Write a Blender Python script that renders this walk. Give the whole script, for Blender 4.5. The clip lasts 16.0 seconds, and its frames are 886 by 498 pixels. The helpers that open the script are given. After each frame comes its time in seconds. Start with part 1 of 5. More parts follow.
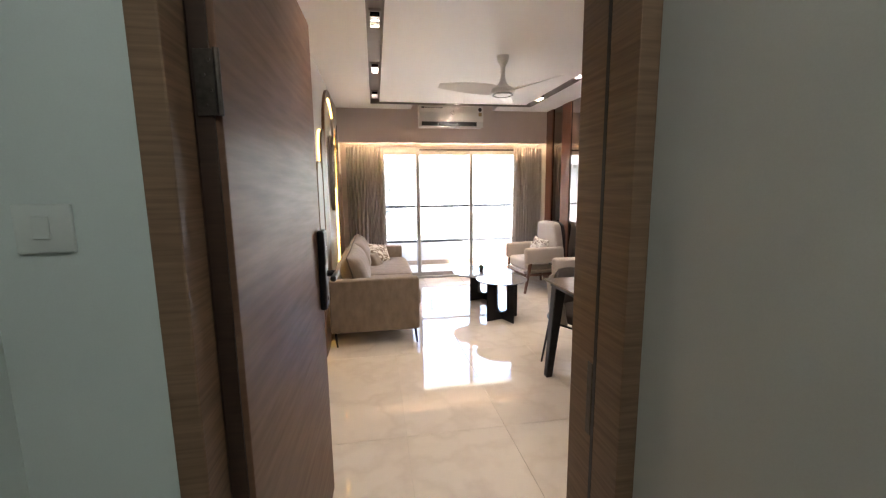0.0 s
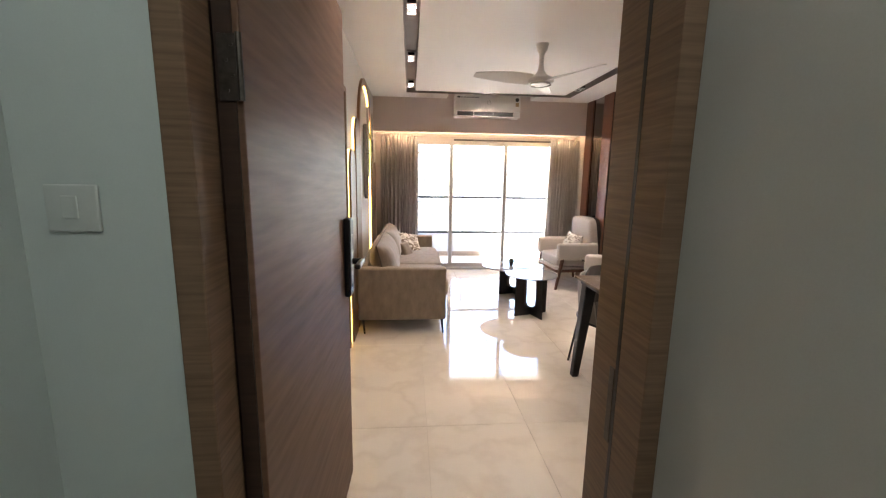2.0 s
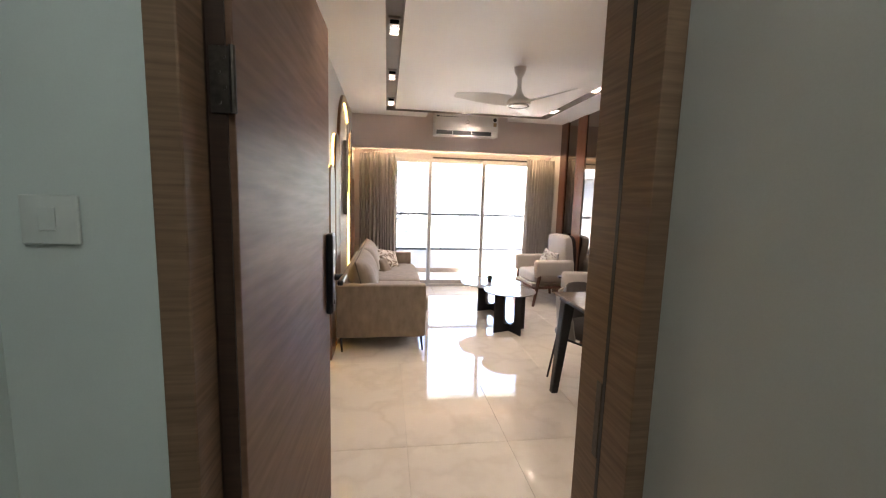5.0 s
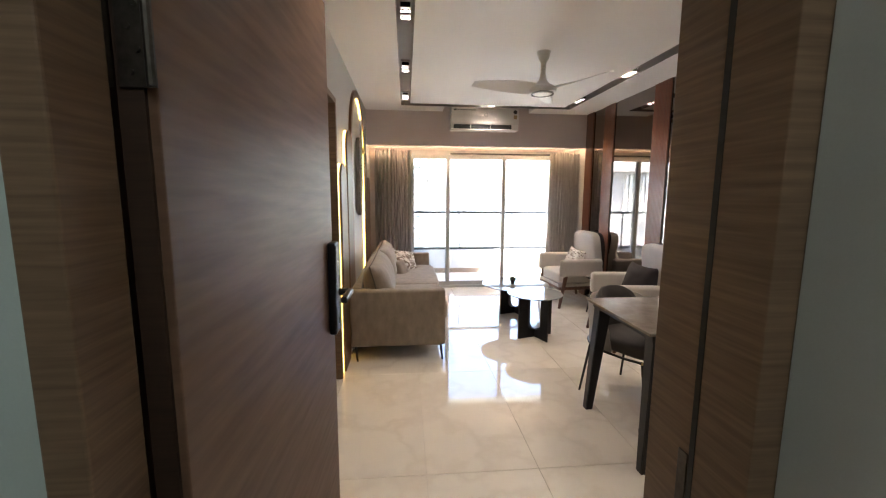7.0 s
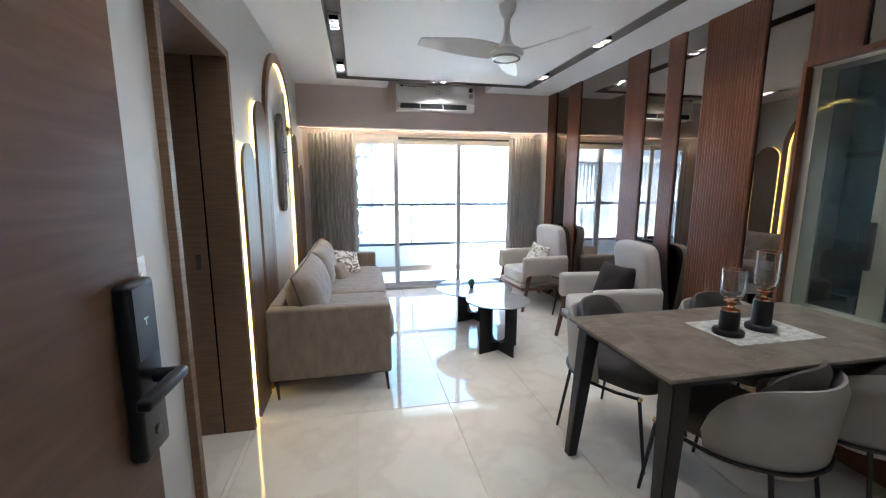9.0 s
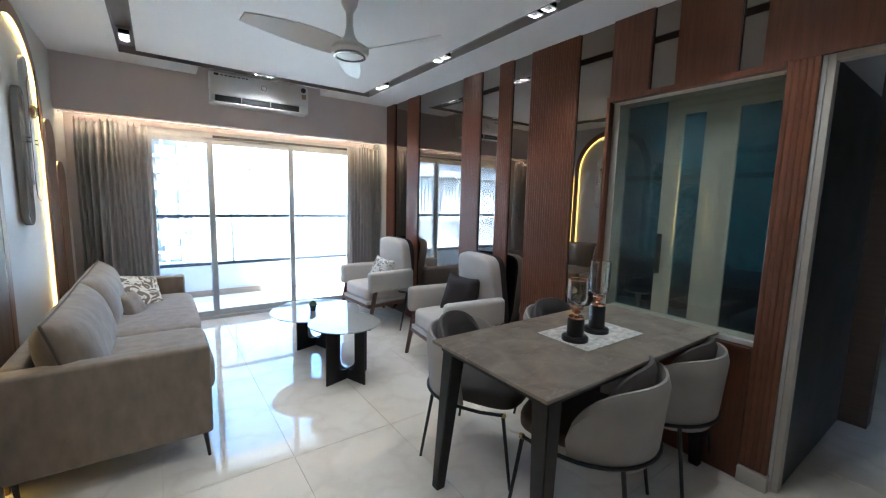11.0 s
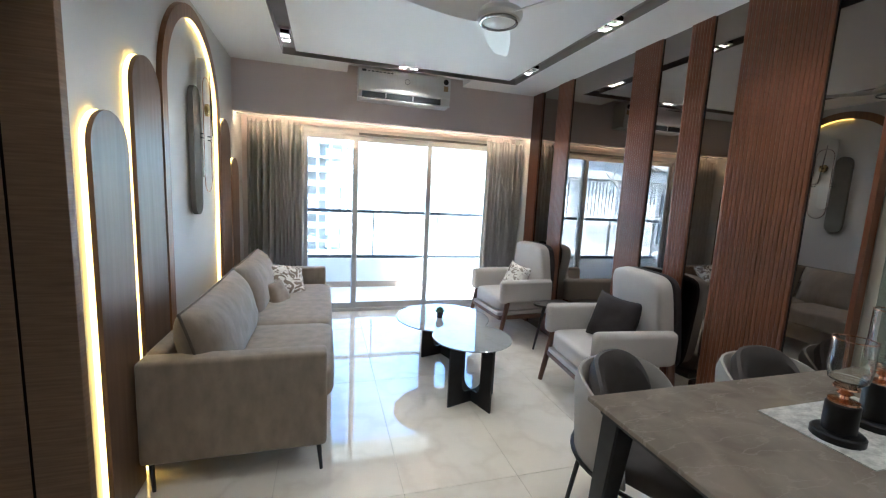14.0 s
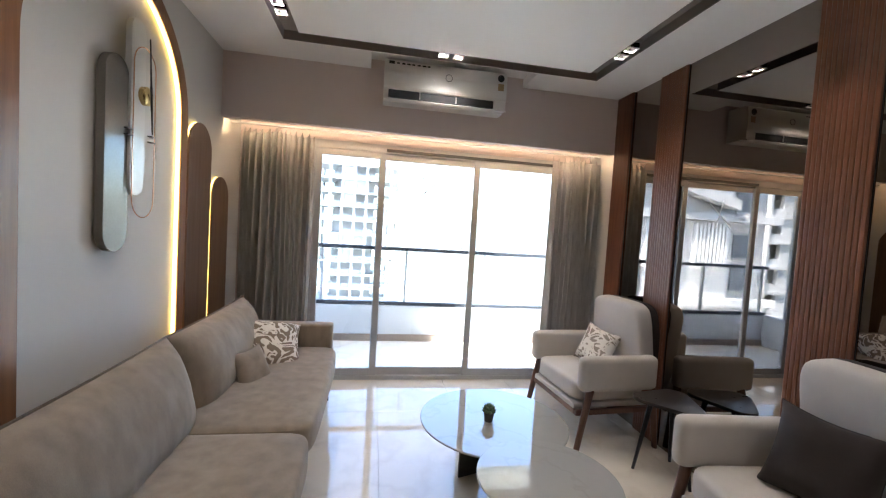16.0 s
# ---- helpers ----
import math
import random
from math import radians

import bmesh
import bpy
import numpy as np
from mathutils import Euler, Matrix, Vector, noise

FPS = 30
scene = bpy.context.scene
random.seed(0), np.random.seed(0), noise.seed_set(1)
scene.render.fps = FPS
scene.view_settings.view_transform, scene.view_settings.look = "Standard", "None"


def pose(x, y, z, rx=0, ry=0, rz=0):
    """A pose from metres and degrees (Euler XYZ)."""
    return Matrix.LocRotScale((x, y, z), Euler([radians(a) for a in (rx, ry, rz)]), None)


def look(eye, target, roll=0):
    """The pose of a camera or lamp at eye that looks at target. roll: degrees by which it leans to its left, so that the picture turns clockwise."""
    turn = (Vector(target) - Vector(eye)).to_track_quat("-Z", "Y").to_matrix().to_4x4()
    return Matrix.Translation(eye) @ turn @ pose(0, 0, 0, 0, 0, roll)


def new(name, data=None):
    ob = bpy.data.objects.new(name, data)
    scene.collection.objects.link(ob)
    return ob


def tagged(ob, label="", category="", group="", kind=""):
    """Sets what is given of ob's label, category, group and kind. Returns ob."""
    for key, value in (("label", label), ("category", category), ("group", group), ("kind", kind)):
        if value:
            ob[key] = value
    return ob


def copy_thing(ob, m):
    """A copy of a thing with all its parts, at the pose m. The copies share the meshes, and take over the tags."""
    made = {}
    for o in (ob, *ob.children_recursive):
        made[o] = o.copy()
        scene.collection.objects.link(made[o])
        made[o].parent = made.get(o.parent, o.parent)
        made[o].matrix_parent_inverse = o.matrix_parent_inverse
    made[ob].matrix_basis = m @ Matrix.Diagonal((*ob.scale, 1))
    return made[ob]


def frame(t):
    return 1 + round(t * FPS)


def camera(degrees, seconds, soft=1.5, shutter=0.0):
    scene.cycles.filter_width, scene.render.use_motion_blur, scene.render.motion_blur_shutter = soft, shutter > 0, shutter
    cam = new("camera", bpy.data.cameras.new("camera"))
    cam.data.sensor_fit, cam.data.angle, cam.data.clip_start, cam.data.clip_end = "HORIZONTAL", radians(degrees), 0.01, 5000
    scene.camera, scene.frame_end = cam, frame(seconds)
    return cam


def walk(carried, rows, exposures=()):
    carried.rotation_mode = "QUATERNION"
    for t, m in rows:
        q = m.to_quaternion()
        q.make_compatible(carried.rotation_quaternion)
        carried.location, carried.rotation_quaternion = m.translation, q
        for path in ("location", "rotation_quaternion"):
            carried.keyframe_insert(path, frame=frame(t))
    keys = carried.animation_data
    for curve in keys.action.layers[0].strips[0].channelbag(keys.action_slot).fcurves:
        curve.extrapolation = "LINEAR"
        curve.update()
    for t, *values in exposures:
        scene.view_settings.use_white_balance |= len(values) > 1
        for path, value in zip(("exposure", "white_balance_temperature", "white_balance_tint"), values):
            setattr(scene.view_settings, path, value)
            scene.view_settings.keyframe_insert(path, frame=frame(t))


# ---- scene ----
cam = camera(95.9, 16.0, soft=1.2)
PATH = [
    (0, (0.152, 0.135, 1.417), (0.478, 2.087, 1.128), -0.7),
    (0.5, (0.185, 0.144, 1.413), (0.438, 2.099, 1.078), 0.5),
    (1, (0.193, 0.147, 1.416), (0.299, 2.113, 1.067), -0.0),
    (1.5, (0.19, 0.154, 1.419), (0.339, 2.122, 1.096), 0.5),
    (2, (0.187, 0.154, 1.418), (0.351, 2.119, 1.084), 0.9),
    (2.5, (0.182, 0.156, 1.416), (0.357, 2.115, 1.054), 1.2),
    (3, (0.181, 0.161, 1.417), (0.395, 2.123, 1.09), 1.0),
    (3.5, (0.179, 0.154, 1.416), (0.385, 2.12, 1.111), 1.1),
    (6, (0.135, 0.163, 1.413), (0.461, 2.123, 1.185), 1.8),
    (6.5, (0.129, 0.264, 1.399), (0.457, 2.216, 1.111), 1.9),
    (7, (0.188, 0.403, 1.427), (0.372, 2.376, 1.163), 0.3),
    (7.5, (0.226, 0.549, 1.442), (0.474, 2.509, 1.129), 1.3),
    (8, (0.204, 0.716, 1.429), (0.675, 2.635, 1.121), 1.1),
    (8.5, (0.225, 0.911, 1.422), (0.661, 2.832, 1.081), 0.2),
    (9, (0.331, 1.073, 1.429), (0.736, 3.007, 1.118), 0.1),
    (9.5, (0.346, 1.216, 1.428), (0.838, 3.133, 1.135), 1.6),
    (10, (0.335, 1.338, 1.422), (1.157, 3.143, 1.161), 1.9),
    (12.5, (0.343, 1.378, 1.441), (1.581, 2.928, 1.185), 1.4),
    (13, (0.308, 1.444, 1.441), (1.3, 3.159, 1.176), 0.6),
    (13.5, (0.372, 1.584, 1.421), (1.15, 3.405, 1.14), 1.0),
    (14, (0.512, 1.795, 1.417), (1.075, 3.695, 1.15), 2.8),
    (14.5, (0.562, 2.028, 1.42), (1.114, 3.942, 1.236), 3.4),
    (15, (0.611, 2.295, 1.433), (1.193, 4.201, 1.268), 1.6),
    (15.5, (0.723, 2.6, 1.413), (1.127, 4.551, 1.237), 3.6),
    (16, (0.787, 2.912, 1.389), (1.13, 4.88, 1.293), 3.5),
]
EXPO = [(0.0, 4.84, 6750, 18), (6.0, 4.84, 6750, 18), (7.5, 4.52, 6050, 10), (8.3, 4.65, 5200, 6), (9.0, 4.7, 5200, 6), (12.5, 4.45, 4850, 1), (13.2, 4.6, 5150, 4), (14.0, 4.55, 5200, 3), (14.5, 4.6, 5300, 4), (15.3, 4.5, 5400, 5), (16.0, 4.17, 5850, 10)]
walk(cam, [(t, look(eye, target, roll)) for t, eye, target, roll in PATH], EXPO)

# ---- light ----
SUN_EL, SUN_AZ = 55.0, 106.0
world = bpy.data.worlds.new("sky_world")
scene.world = world
world.use_nodes = True
wn = world.node_tree.nodes
sky = wn.new("ShaderNodeTexSky")
sky.sky_type = 'NISHITA'
sky.sun_disc = False
sky.sun_elevation = radians(SUN_EL)
sky.sun_rotation = radians(SUN_AZ)
sky.dust_density = 1.5
wn["Background"].inputs[1].default_value = 0.09
world.node_tree.links.new(sky.outputs[0], wn["Background"].inputs[0])
sun = new("sun", bpy.data.lights.new("sun", 'SUN'))
sun.data.energy = 4.2
sun.data.angle = radians(0.5)
sun.data.color = (1.0, 0.95, 0.88)
sun.matrix_basis = look((0, 0, 0), (-math.sin(radians(SUN_AZ)) * math.cos(radians(SUN_EL)), -math.cos(radians(SUN_AZ)) * math.cos(radians(SUN_EL)), -math.sin(radians(SUN_EL))))


# ---- materials ----
def shader(name):
    m = bpy.data.materials.new(name)
    m.use_nodes = True
    nt = m.node_tree
    return m, nt, nt.nodes["Principled BSDF"]


def surface(name, c1, c2=None, rough=0.5, metal=0.0, scale=8.0, stretch=(1, 1, 1), fine=120.0, bump=0.05, rough_var=0.08, detail=6.0, coat=0.0, per_object=0.0, spec=0.5):
    """Two colours mixed by a broad and a fine noise, with a fine relief."""
    m, nt, p = shader(name)
    c2 = c2 or tuple(v * 0.82 for v in c1)
    tc = nt.nodes.new("ShaderNodeTexCoord")
    mp = nt.nodes.new("ShaderNodeMapping")
    mp.inputs["Scale"].default_value = stretch
    nt.links.new(tc.outputs["Object"], mp.inputs[0])
    n1 = nt.nodes.new("ShaderNodeTexNoise")
    n1.inputs["Scale"].default_value, n1.inputs["Detail"].default_value = scale, detail
    n2 = nt.nodes.new("ShaderNodeTexNoise")
    n2.inputs["Scale"].default_value, n2.inputs["Detail"].default_value = fine, 3.0
    nt.links.new(mp.outputs[0], n1.inputs["Vector"])
    nt.links.new(mp.outputs[0], n2.inputs["Vector"])
    add = nt.nodes.new("ShaderNodeMath")
    add.operation = 'MULTIPLY_ADD'
    nt.links.new(n2.outputs[0], add.inputs[0])
    add.inputs[1].default_value = 0.5
    nt.links.new(n1.outputs[0], add.inputs[2])
    ramp = nt.nodes.new("ShaderNodeMapRange")
    ramp.inputs[1].default_value, ramp.inputs[2].default_value = 0.5, 1.0
    nt.links.new(add.outputs[0], ramp.inputs[0])
    mix = nt.nodes.new("ShaderNodeMix")
    mix.data_type = 'RGBA'
    mix.inputs[6].default_value, mix.inputs[7].default_value = (*c1, 1), (*c2, 1)
    nt.links.new(ramp.outputs[0], mix.inputs[0])
    out = mix.outputs[2]
    if per_object:
        oi = nt.nodes.new("ShaderNodeObjectInfo")
        hsv = nt.nodes.new("ShaderNodeHueSaturation")
        mr = nt.nodes.new("ShaderNodeMapRange")
        mr.inputs[3].default_value, mr.inputs[4].default_value = 1 - per_object, 1 + per_object
        nt.links.new(oi.outputs["Random"], mr.inputs[0])
        nt.links.new(mr.outputs[0], hsv.inputs["Value"])
        nt.links.new(out, hsv.inputs["Color"])
        out = hsv.outputs[0]
    nt.links.new(out, p.inputs["Base Color"])
    rr = nt.nodes.new("ShaderNodeMapRange")
    rr.inputs[3].default_value, rr.inputs[4].default_value = max(0.02, rough - rough_var), min(1, rough + rough_var)
    nt.links.new(n1.outputs[0], rr.inputs[0])
    nt.links.new(rr.outputs[0], p.inputs["Roughness"])
    p.inputs["Metallic"].default_value = metal
    p.inputs["Specular IOR Level"].default_value = spec
    p.inputs["Coat Weight"].default_value = coat
    if bump:
        b = nt.nodes.new("ShaderNodeBump")
        b.inputs["Strength"].default_value = bump
        b.inputs["Distance"].default_value = 0.002
        nt.links.new(add.outputs[0], b.inputs["Height"])
        nt.links.new(b.outputs[0], p.inputs["Normal"])
    return m


def marble(name, base, vein, rough, vein_scale=2.2, amount=0.6, coat=0.0, per_object=0.03, band=(0.0, 0.06), cloudy=0.09):
    """Polished stone with thin wandering veins."""
    m, nt, p = shader(name)
    geo = nt.nodes.new("ShaderNodeNewGeometry")
    warp = nt.nodes.new("ShaderNodeTexNoise")
    warp.inputs["Scale"].default_value, warp.inputs["Detail"].default_value = vein_scale, 6
    nt.links.new(geo.outputs["Position"], warp.inputs["Vector"])
    sub = nt.nodes.new("ShaderNodeMath")
    sub.operation = 'SUBTRACT'
    sub.inputs[1].default_value = 0.5
    nt.links.new(warp.outputs[0], sub.inputs[0])
    ab = nt.nodes.new("ShaderNodeMath")
    ab.operation = 'ABSOLUTE'
    nt.links.new(sub.outputs[0], ab.inputs[0])
    mr = nt.nodes.new("ShaderNodeMapRange")
    mr.inputs[1].default_value, mr.inputs[2].default_value = band
    mr.inputs[3].default_value, mr.inputs[4].default_value = amount, 0.0
    nt.links.new(ab.outputs[0], mr.inputs[0])
    cloud = nt.nodes.new("ShaderNodeTexNoise")
    cloud.inputs["Scale"].default_value, cloud.inputs["Detail"].default_value = 5.0, 8
    nt.links.new(geo.outputs["Position"], cloud.inputs["Vector"])
    mul = nt.nodes.new("ShaderNodeMath")
    mul.operation = 'MULTIPLY'
    nt.links.new(mr.outputs[0], mul.inputs[0])
    nt.links.new(cloud.outputs[0], mul.inputs[1])
    mix = nt.nodes.new("ShaderNodeMix")
    mix.data_type = 'RGBA'
    mix.inputs[6].default_value, mix.inputs[7].default_value = (*base, 1), (*vein, 1)
    nt.links.new(mul.outputs[0], mix.inputs[0])
    mottled = nt.nodes.new("ShaderNodeMix")
    mottled.data_type, mottled.blend_type = 'RGBA', 'MULTIPLY'
    mottled.inputs[0].default_value = cloudy
    nt.links.new(mix.outputs[2], mottled.inputs[6])
    nt.links.new(cloud.outputs[0], mottled.inputs[7])
    oi = nt.nodes.new("ShaderNodeObjectInfo")
    hsv = nt.nodes.new("ShaderNodeHueSaturation")
    vr = nt.nodes.new("ShaderNodeMapRange")
    vr.inputs[3].default_value, vr.inputs[4].default_value = 1 - per_object, 1 + per_object
    nt.links.new(oi.outputs["Random"], vr.inputs[0])
    nt.links.new(vr.outputs[0], hsv.inputs["Value"])
    nt.links.new(mottled.outputs[2], hsv.inputs["Color"])
    nt.links.new(hsv.outputs[0], p.inputs["Base Color"])
    rr = nt.nodes.new("ShaderNodeMapRange")
    rr.inputs[3].default_value, rr.inputs[4].default_value = rough * 0.7, rough * 1.4
    nt.links.new(cloud.outputs[0], rr.inputs[0])
    nt.links.new(rr.outputs[0], p.inputs["Roughness"])
    p.inputs["Coat Weight"].default_value = coat
    p.inputs["Coat Roughness"].default_value = 0.03
    return m


def streaked(name, light, dark, vein, rough):
    """Honed stone: soft clouds, and short pale scratches that run one way."""
    m, nt, p = shader(name)
    geo = nt.nodes.new("ShaderNodeNewGeometry")
    cloud = nt.nodes.new("ShaderNodeTexNoise")
    cloud.inputs["Scale"].default_value, cloud.inputs["Detail"].default_value = 7.0, 9
    cloud.inputs["Distortion"].default_value = 0.6
    nt.links.new(geo.outputs["Position"], cloud.inputs["Vector"])
    cr = nt.nodes.new("ShaderNodeMapRange")
    cr.inputs[1].default_value, cr.inputs[2].default_value = 0.34, 0.66
    nt.links.new(cloud.outputs[0], cr.inputs[0])
    body = nt.nodes.new("ShaderNodeMix")
    body.data_type = 'RGBA'
    body.inputs[6].default_value, body.inputs[7].default_value = (*light, 1), (*dark, 1)
    nt.links.new(cr.outputs[0], body.inputs[0])
    out = body.outputs[2]
    for angle, stretch, scale, band, amount in ((32, (1.0, 3.2, 1.0), 3.0, 0.010, 0.36), (-48, (1.0, 2.6, 1.0), 4.6, 0.007, 0.20)):
        mp = nt.nodes.new("ShaderNodeMapping")
        mp.inputs["Rotation"].default_value = (0, 0, radians(angle))
        mp.inputs["Scale"].default_value = stretch
        nt.links.new(geo.outputs["Position"], mp.inputs[0])
        nz = nt.nodes.new("ShaderNodeTexNoise")
        nz.inputs["Scale"].default_value, nz.inputs["Detail"].default_value = scale, 7
        nt.links.new(mp.outputs[0], nz.inputs["Vector"])
        sub = nt.nodes.new("ShaderNodeMath")
        sub.operation = 'SUBTRACT'
        sub.inputs[1].default_value = 0.5
        nt.links.new(nz.outputs[0], sub.inputs[0])
        ab = nt.nodes.new("ShaderNodeMath")
        ab.operation = 'ABSOLUTE'
        nt.links.new(sub.outputs[0], ab.inputs[0])
        ridge = nt.nodes.new("ShaderNodeMapRange")
        ridge.inputs[1].default_value, ridge.inputs[2].default_value = 0.0, band
        ridge.inputs[3].default_value, ridge.inputs[4].default_value = amount, 0.0
        nt.links.new(ab.outputs[0], ridge.inputs[0])
        gate = nt.nodes.new("ShaderNodeMath")
        gate.operation = 'MULTIPLY'
        nt.links.new(ridge.outputs[0], gate.inputs[0])
        nt.links.new(cloud.outputs[0], gate.inputs[1])
        mx = nt.nodes.new("ShaderNodeMix")
        mx.data_type = 'RGBA'
        mx.inputs[7].default_value = (*vein, 1)
        nt.links.new(gate.outputs[0], mx.inputs[0])
        nt.links.new(out, mx.inputs[6])
        out = mx.outputs[2]
    nt.links.new(out, p.inputs["Base Color"])
    rr = nt.nodes.new("ShaderNodeMapRange")
    rr.inputs[3].default_value, rr.inputs[4].default_value = rough * 0.6, rough * 1.5
    nt.links.new(cloud.outputs[0], rr.inputs[0])
    nt.links.new(rr.outputs[0], p.inputs["Roughness"])
    return m


def glowing(name, colour, strength):
    m, nt, p = shader(name)
    p.inputs["Base Color"].default_value = (*colour, 1)
    p.inputs["Emission Color"].default_value = (*colour, 1)
    p.inputs["Emission Strength"].default_value = strength
    return m


def glass(name, tint=(1, 1, 1), rough=0.0, ior=1.45):
    m, nt, p = shader(name)
    p.inputs["Base Color"].default_value = (*tint, 1)
    p.inputs["Roughness"].default_value = rough
    p.inputs["Transmission Weight"].default_value = 1.0
    p.inputs["IOR"].default_value = ior
    return m


def see_through(m, tint, share):
    """Lets that share of the light through a thin cloth or film, scattered."""
    nt = m.node_tree
    tl = nt.nodes.new("ShaderNodeBsdfTranslucent")
    tl.inputs[0].default_value = (*tint, 1)
    mx = nt.nodes.new("ShaderNodeMixShader")
    mx.inputs[0].default_value = share
    nt.links.new(nt.nodes["Principled BSDF"].outputs[0], mx.inputs[1])
    nt.links.new(tl.outputs[0], mx.inputs[2])
    nt.links.new(mx.outputs[0], nt.nodes["Material Output"].inputs[0])
    return m


WALL = surface("wall_paint", (0.60, 0.585, 0.56), (0.565, 0.55, 0.525), 0.6, scale=1.5, fine=300, bump=0.04)
# the teal cast of the light from outside is put into this paint
LOBBY = surface("lobby_cool_lit_paint", (0.53, 0.60, 0.585), (0.48, 0.545, 0.53), 0.45, scale=1.5, fine=300, bump=0.04)
# copy of the lobby paint, toned warmer and darker for this side's light
LOBBYSIDE = surface("lobby_warm_lit_paint", (0.51, 0.51, 0.475), (0.465, 0.465, 0.43), 0.45, scale=1.5, fine=300, bump=0.04)
BULK = surface("bulkhead_paint", (0.68, 0.595, 0.565), (0.645, 0.56, 0.53), 0.55, scale=1.5, fine=300, bump=0.03)
CEIL = surface("ceiling_paint", (0.90, 0.895, 0.885), (0.87, 0.865, 0.855), 0.6, scale=1.2, fine=300, bump=0.03)
CHANNEL = surface("channel_paint", (0.24, 0.21, 0.195), (0.21, 0.185, 0.17), 0.5, scale=3, fine=200, bump=0.02)
LAMINATE = surface("laminate_wood", (0.224, 0.141, 0.087), (0.142, 0.089, 0.055), 0.48, scale=1.9, stretch=(2.6, 2.6, 66), fine=5.0, bump=0.02, detail=3.0, spec=0.28)
LEAFWOOD = surface("door_leaf_wood", (0.185, 0.106, 0.068), (0.138, 0.079, 0.051), 0.50, scale=1.6, stretch=(2.2, 2.2, 26), fine=5.0, bump=0.006, detail=3.0, spec=0.24)
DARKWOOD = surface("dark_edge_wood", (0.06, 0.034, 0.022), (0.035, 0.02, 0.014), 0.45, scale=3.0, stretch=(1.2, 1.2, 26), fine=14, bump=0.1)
VENEER = surface("red_veneer", (0.155, 0.056, 0.028), (0.09, 0.032, 0.016), 0.33, scale=3.0, stretch=(18, 18, 1.0), fine=16, bump=0.06, detail=9)
ARCHWOOD = surface("arch_veneer", (0.150, 0.092, 0.060), (0.115, 0.069, 0.045), 0.42, spec=0.35, scale=3.0, stretch=(14, 14, 0.8), fine=16, bump=0.06, detail=9)
BLACK = surface("black_metal", (0.018, 0.018, 0.02), (0.012, 0.012, 0.014), 0.38, metal=0.3, scale=20, bump=0.02)
JOINT = surface("joint_shadow", (0.008, 0.006, 0.005), rough=0.95, scale=20, bump=0.0, spec=0.02)
LOCKBLACK = surface("lock_plastic", (0.010, 0.010, 0.012), (0.013, 0.013, 0.015), 0.36, scale=20, bump=0.0, rough_var=0.02, spec=0.35)
STEEL = surface("hinge_metal", (0.13, 0.115, 0.10), (0.08, 0.07, 0.06), 0.4, metal=0.9, scale=30, bump=0.03)
ALU = surface("window_aluminium", (0.47, 0.475, 0.485), (0.42, 0.425, 0.435), 0.4, metal=0.15, scale=12, bump=0.02)
TILE = marble("floor_marble", (0.79, 0.725, 0.63), (0.58, 0.50, 0.41), 0.035, coat=0.25)
GROUT = surface("floor_grout", (0.70, 0.64, 0.55), rough=0.8, scale=30)
TABLESTONE = streaked("table_stone", (0.252, 0.214, 0.174), (0.176, 0.148, 0.119), (0.50, 0.44, 0.38), 0.13)
SOFA = surface("sofa_fabric", (0.285, 0.228, 0.170), (0.185, 0.146, 0.107), 0.85, scale=16, stretch=(1, 1, 0.5), fine=420, bump=0.4)
SOFA.node_tree.nodes["Principled BSDF"].inputs["Sheen Weight"].default_value = 0.25
CREAM = surface("armchair_fabric", (0.58, 0.54, 0.505), (0.50, 0.462, 0.43), 0.9, scale=5, fine=480, bump=0.25)
GREIGE = surface("chair_fabric", (0.36, 0.330, 0.298), (0.295, 0.268, 0.24), 0.85, scale=6, fine=480, bump=0.22)
CHARCOAL = surface("chair_velvet", (0.075, 0.064, 0.058), (0.048, 0.041, 0.037), 0.7, scale=7, fine=420, bump=0.2)
DARKCUSH = surface("dark_cushion", (0.034, 0.026, 0.027), (0.024, 0.018, 0.019), 0.85, scale=8, fine=420, bump=0.25)
CHAIRWOOD = surface("walnut", (0.14, 0.065, 0.04), (0.085, 0.038, 0.024), 0.4, scale=4, stretch=(12, 12, 1), fine=20, bump=0.05)
CURTAIN = see_through(surface("curtain_cloth", (0.47, 0.44, 0.415), (0.33, 0.308, 0.29), 0.85, scale=9, stretch=(6, 6, 1.2), fine=260, bump=0.25), (0.80, 0.77, 0.74), 0.22)
WHITE = surface("white_plastic", (0.80, 0.79, 0.77), (0.77, 0.76, 0.74), 0.42, scale=6, bump=0.01)
SWITCHW = surface("switch_plastic", (0.54, 0.585, 0.565), (0.50, 0.55, 0.53), 0.35, scale=6, bump=0.01)
SLATE = surface("vent_dark", (0.03, 0.032, 0.036), rough=0.5, scale=10)
CREAMFRAME = surface("cream_frame", (0.55, 0.51, 0.44), (0.51, 0.47, 0.40), 0.4, scale=4, bump=0.02)

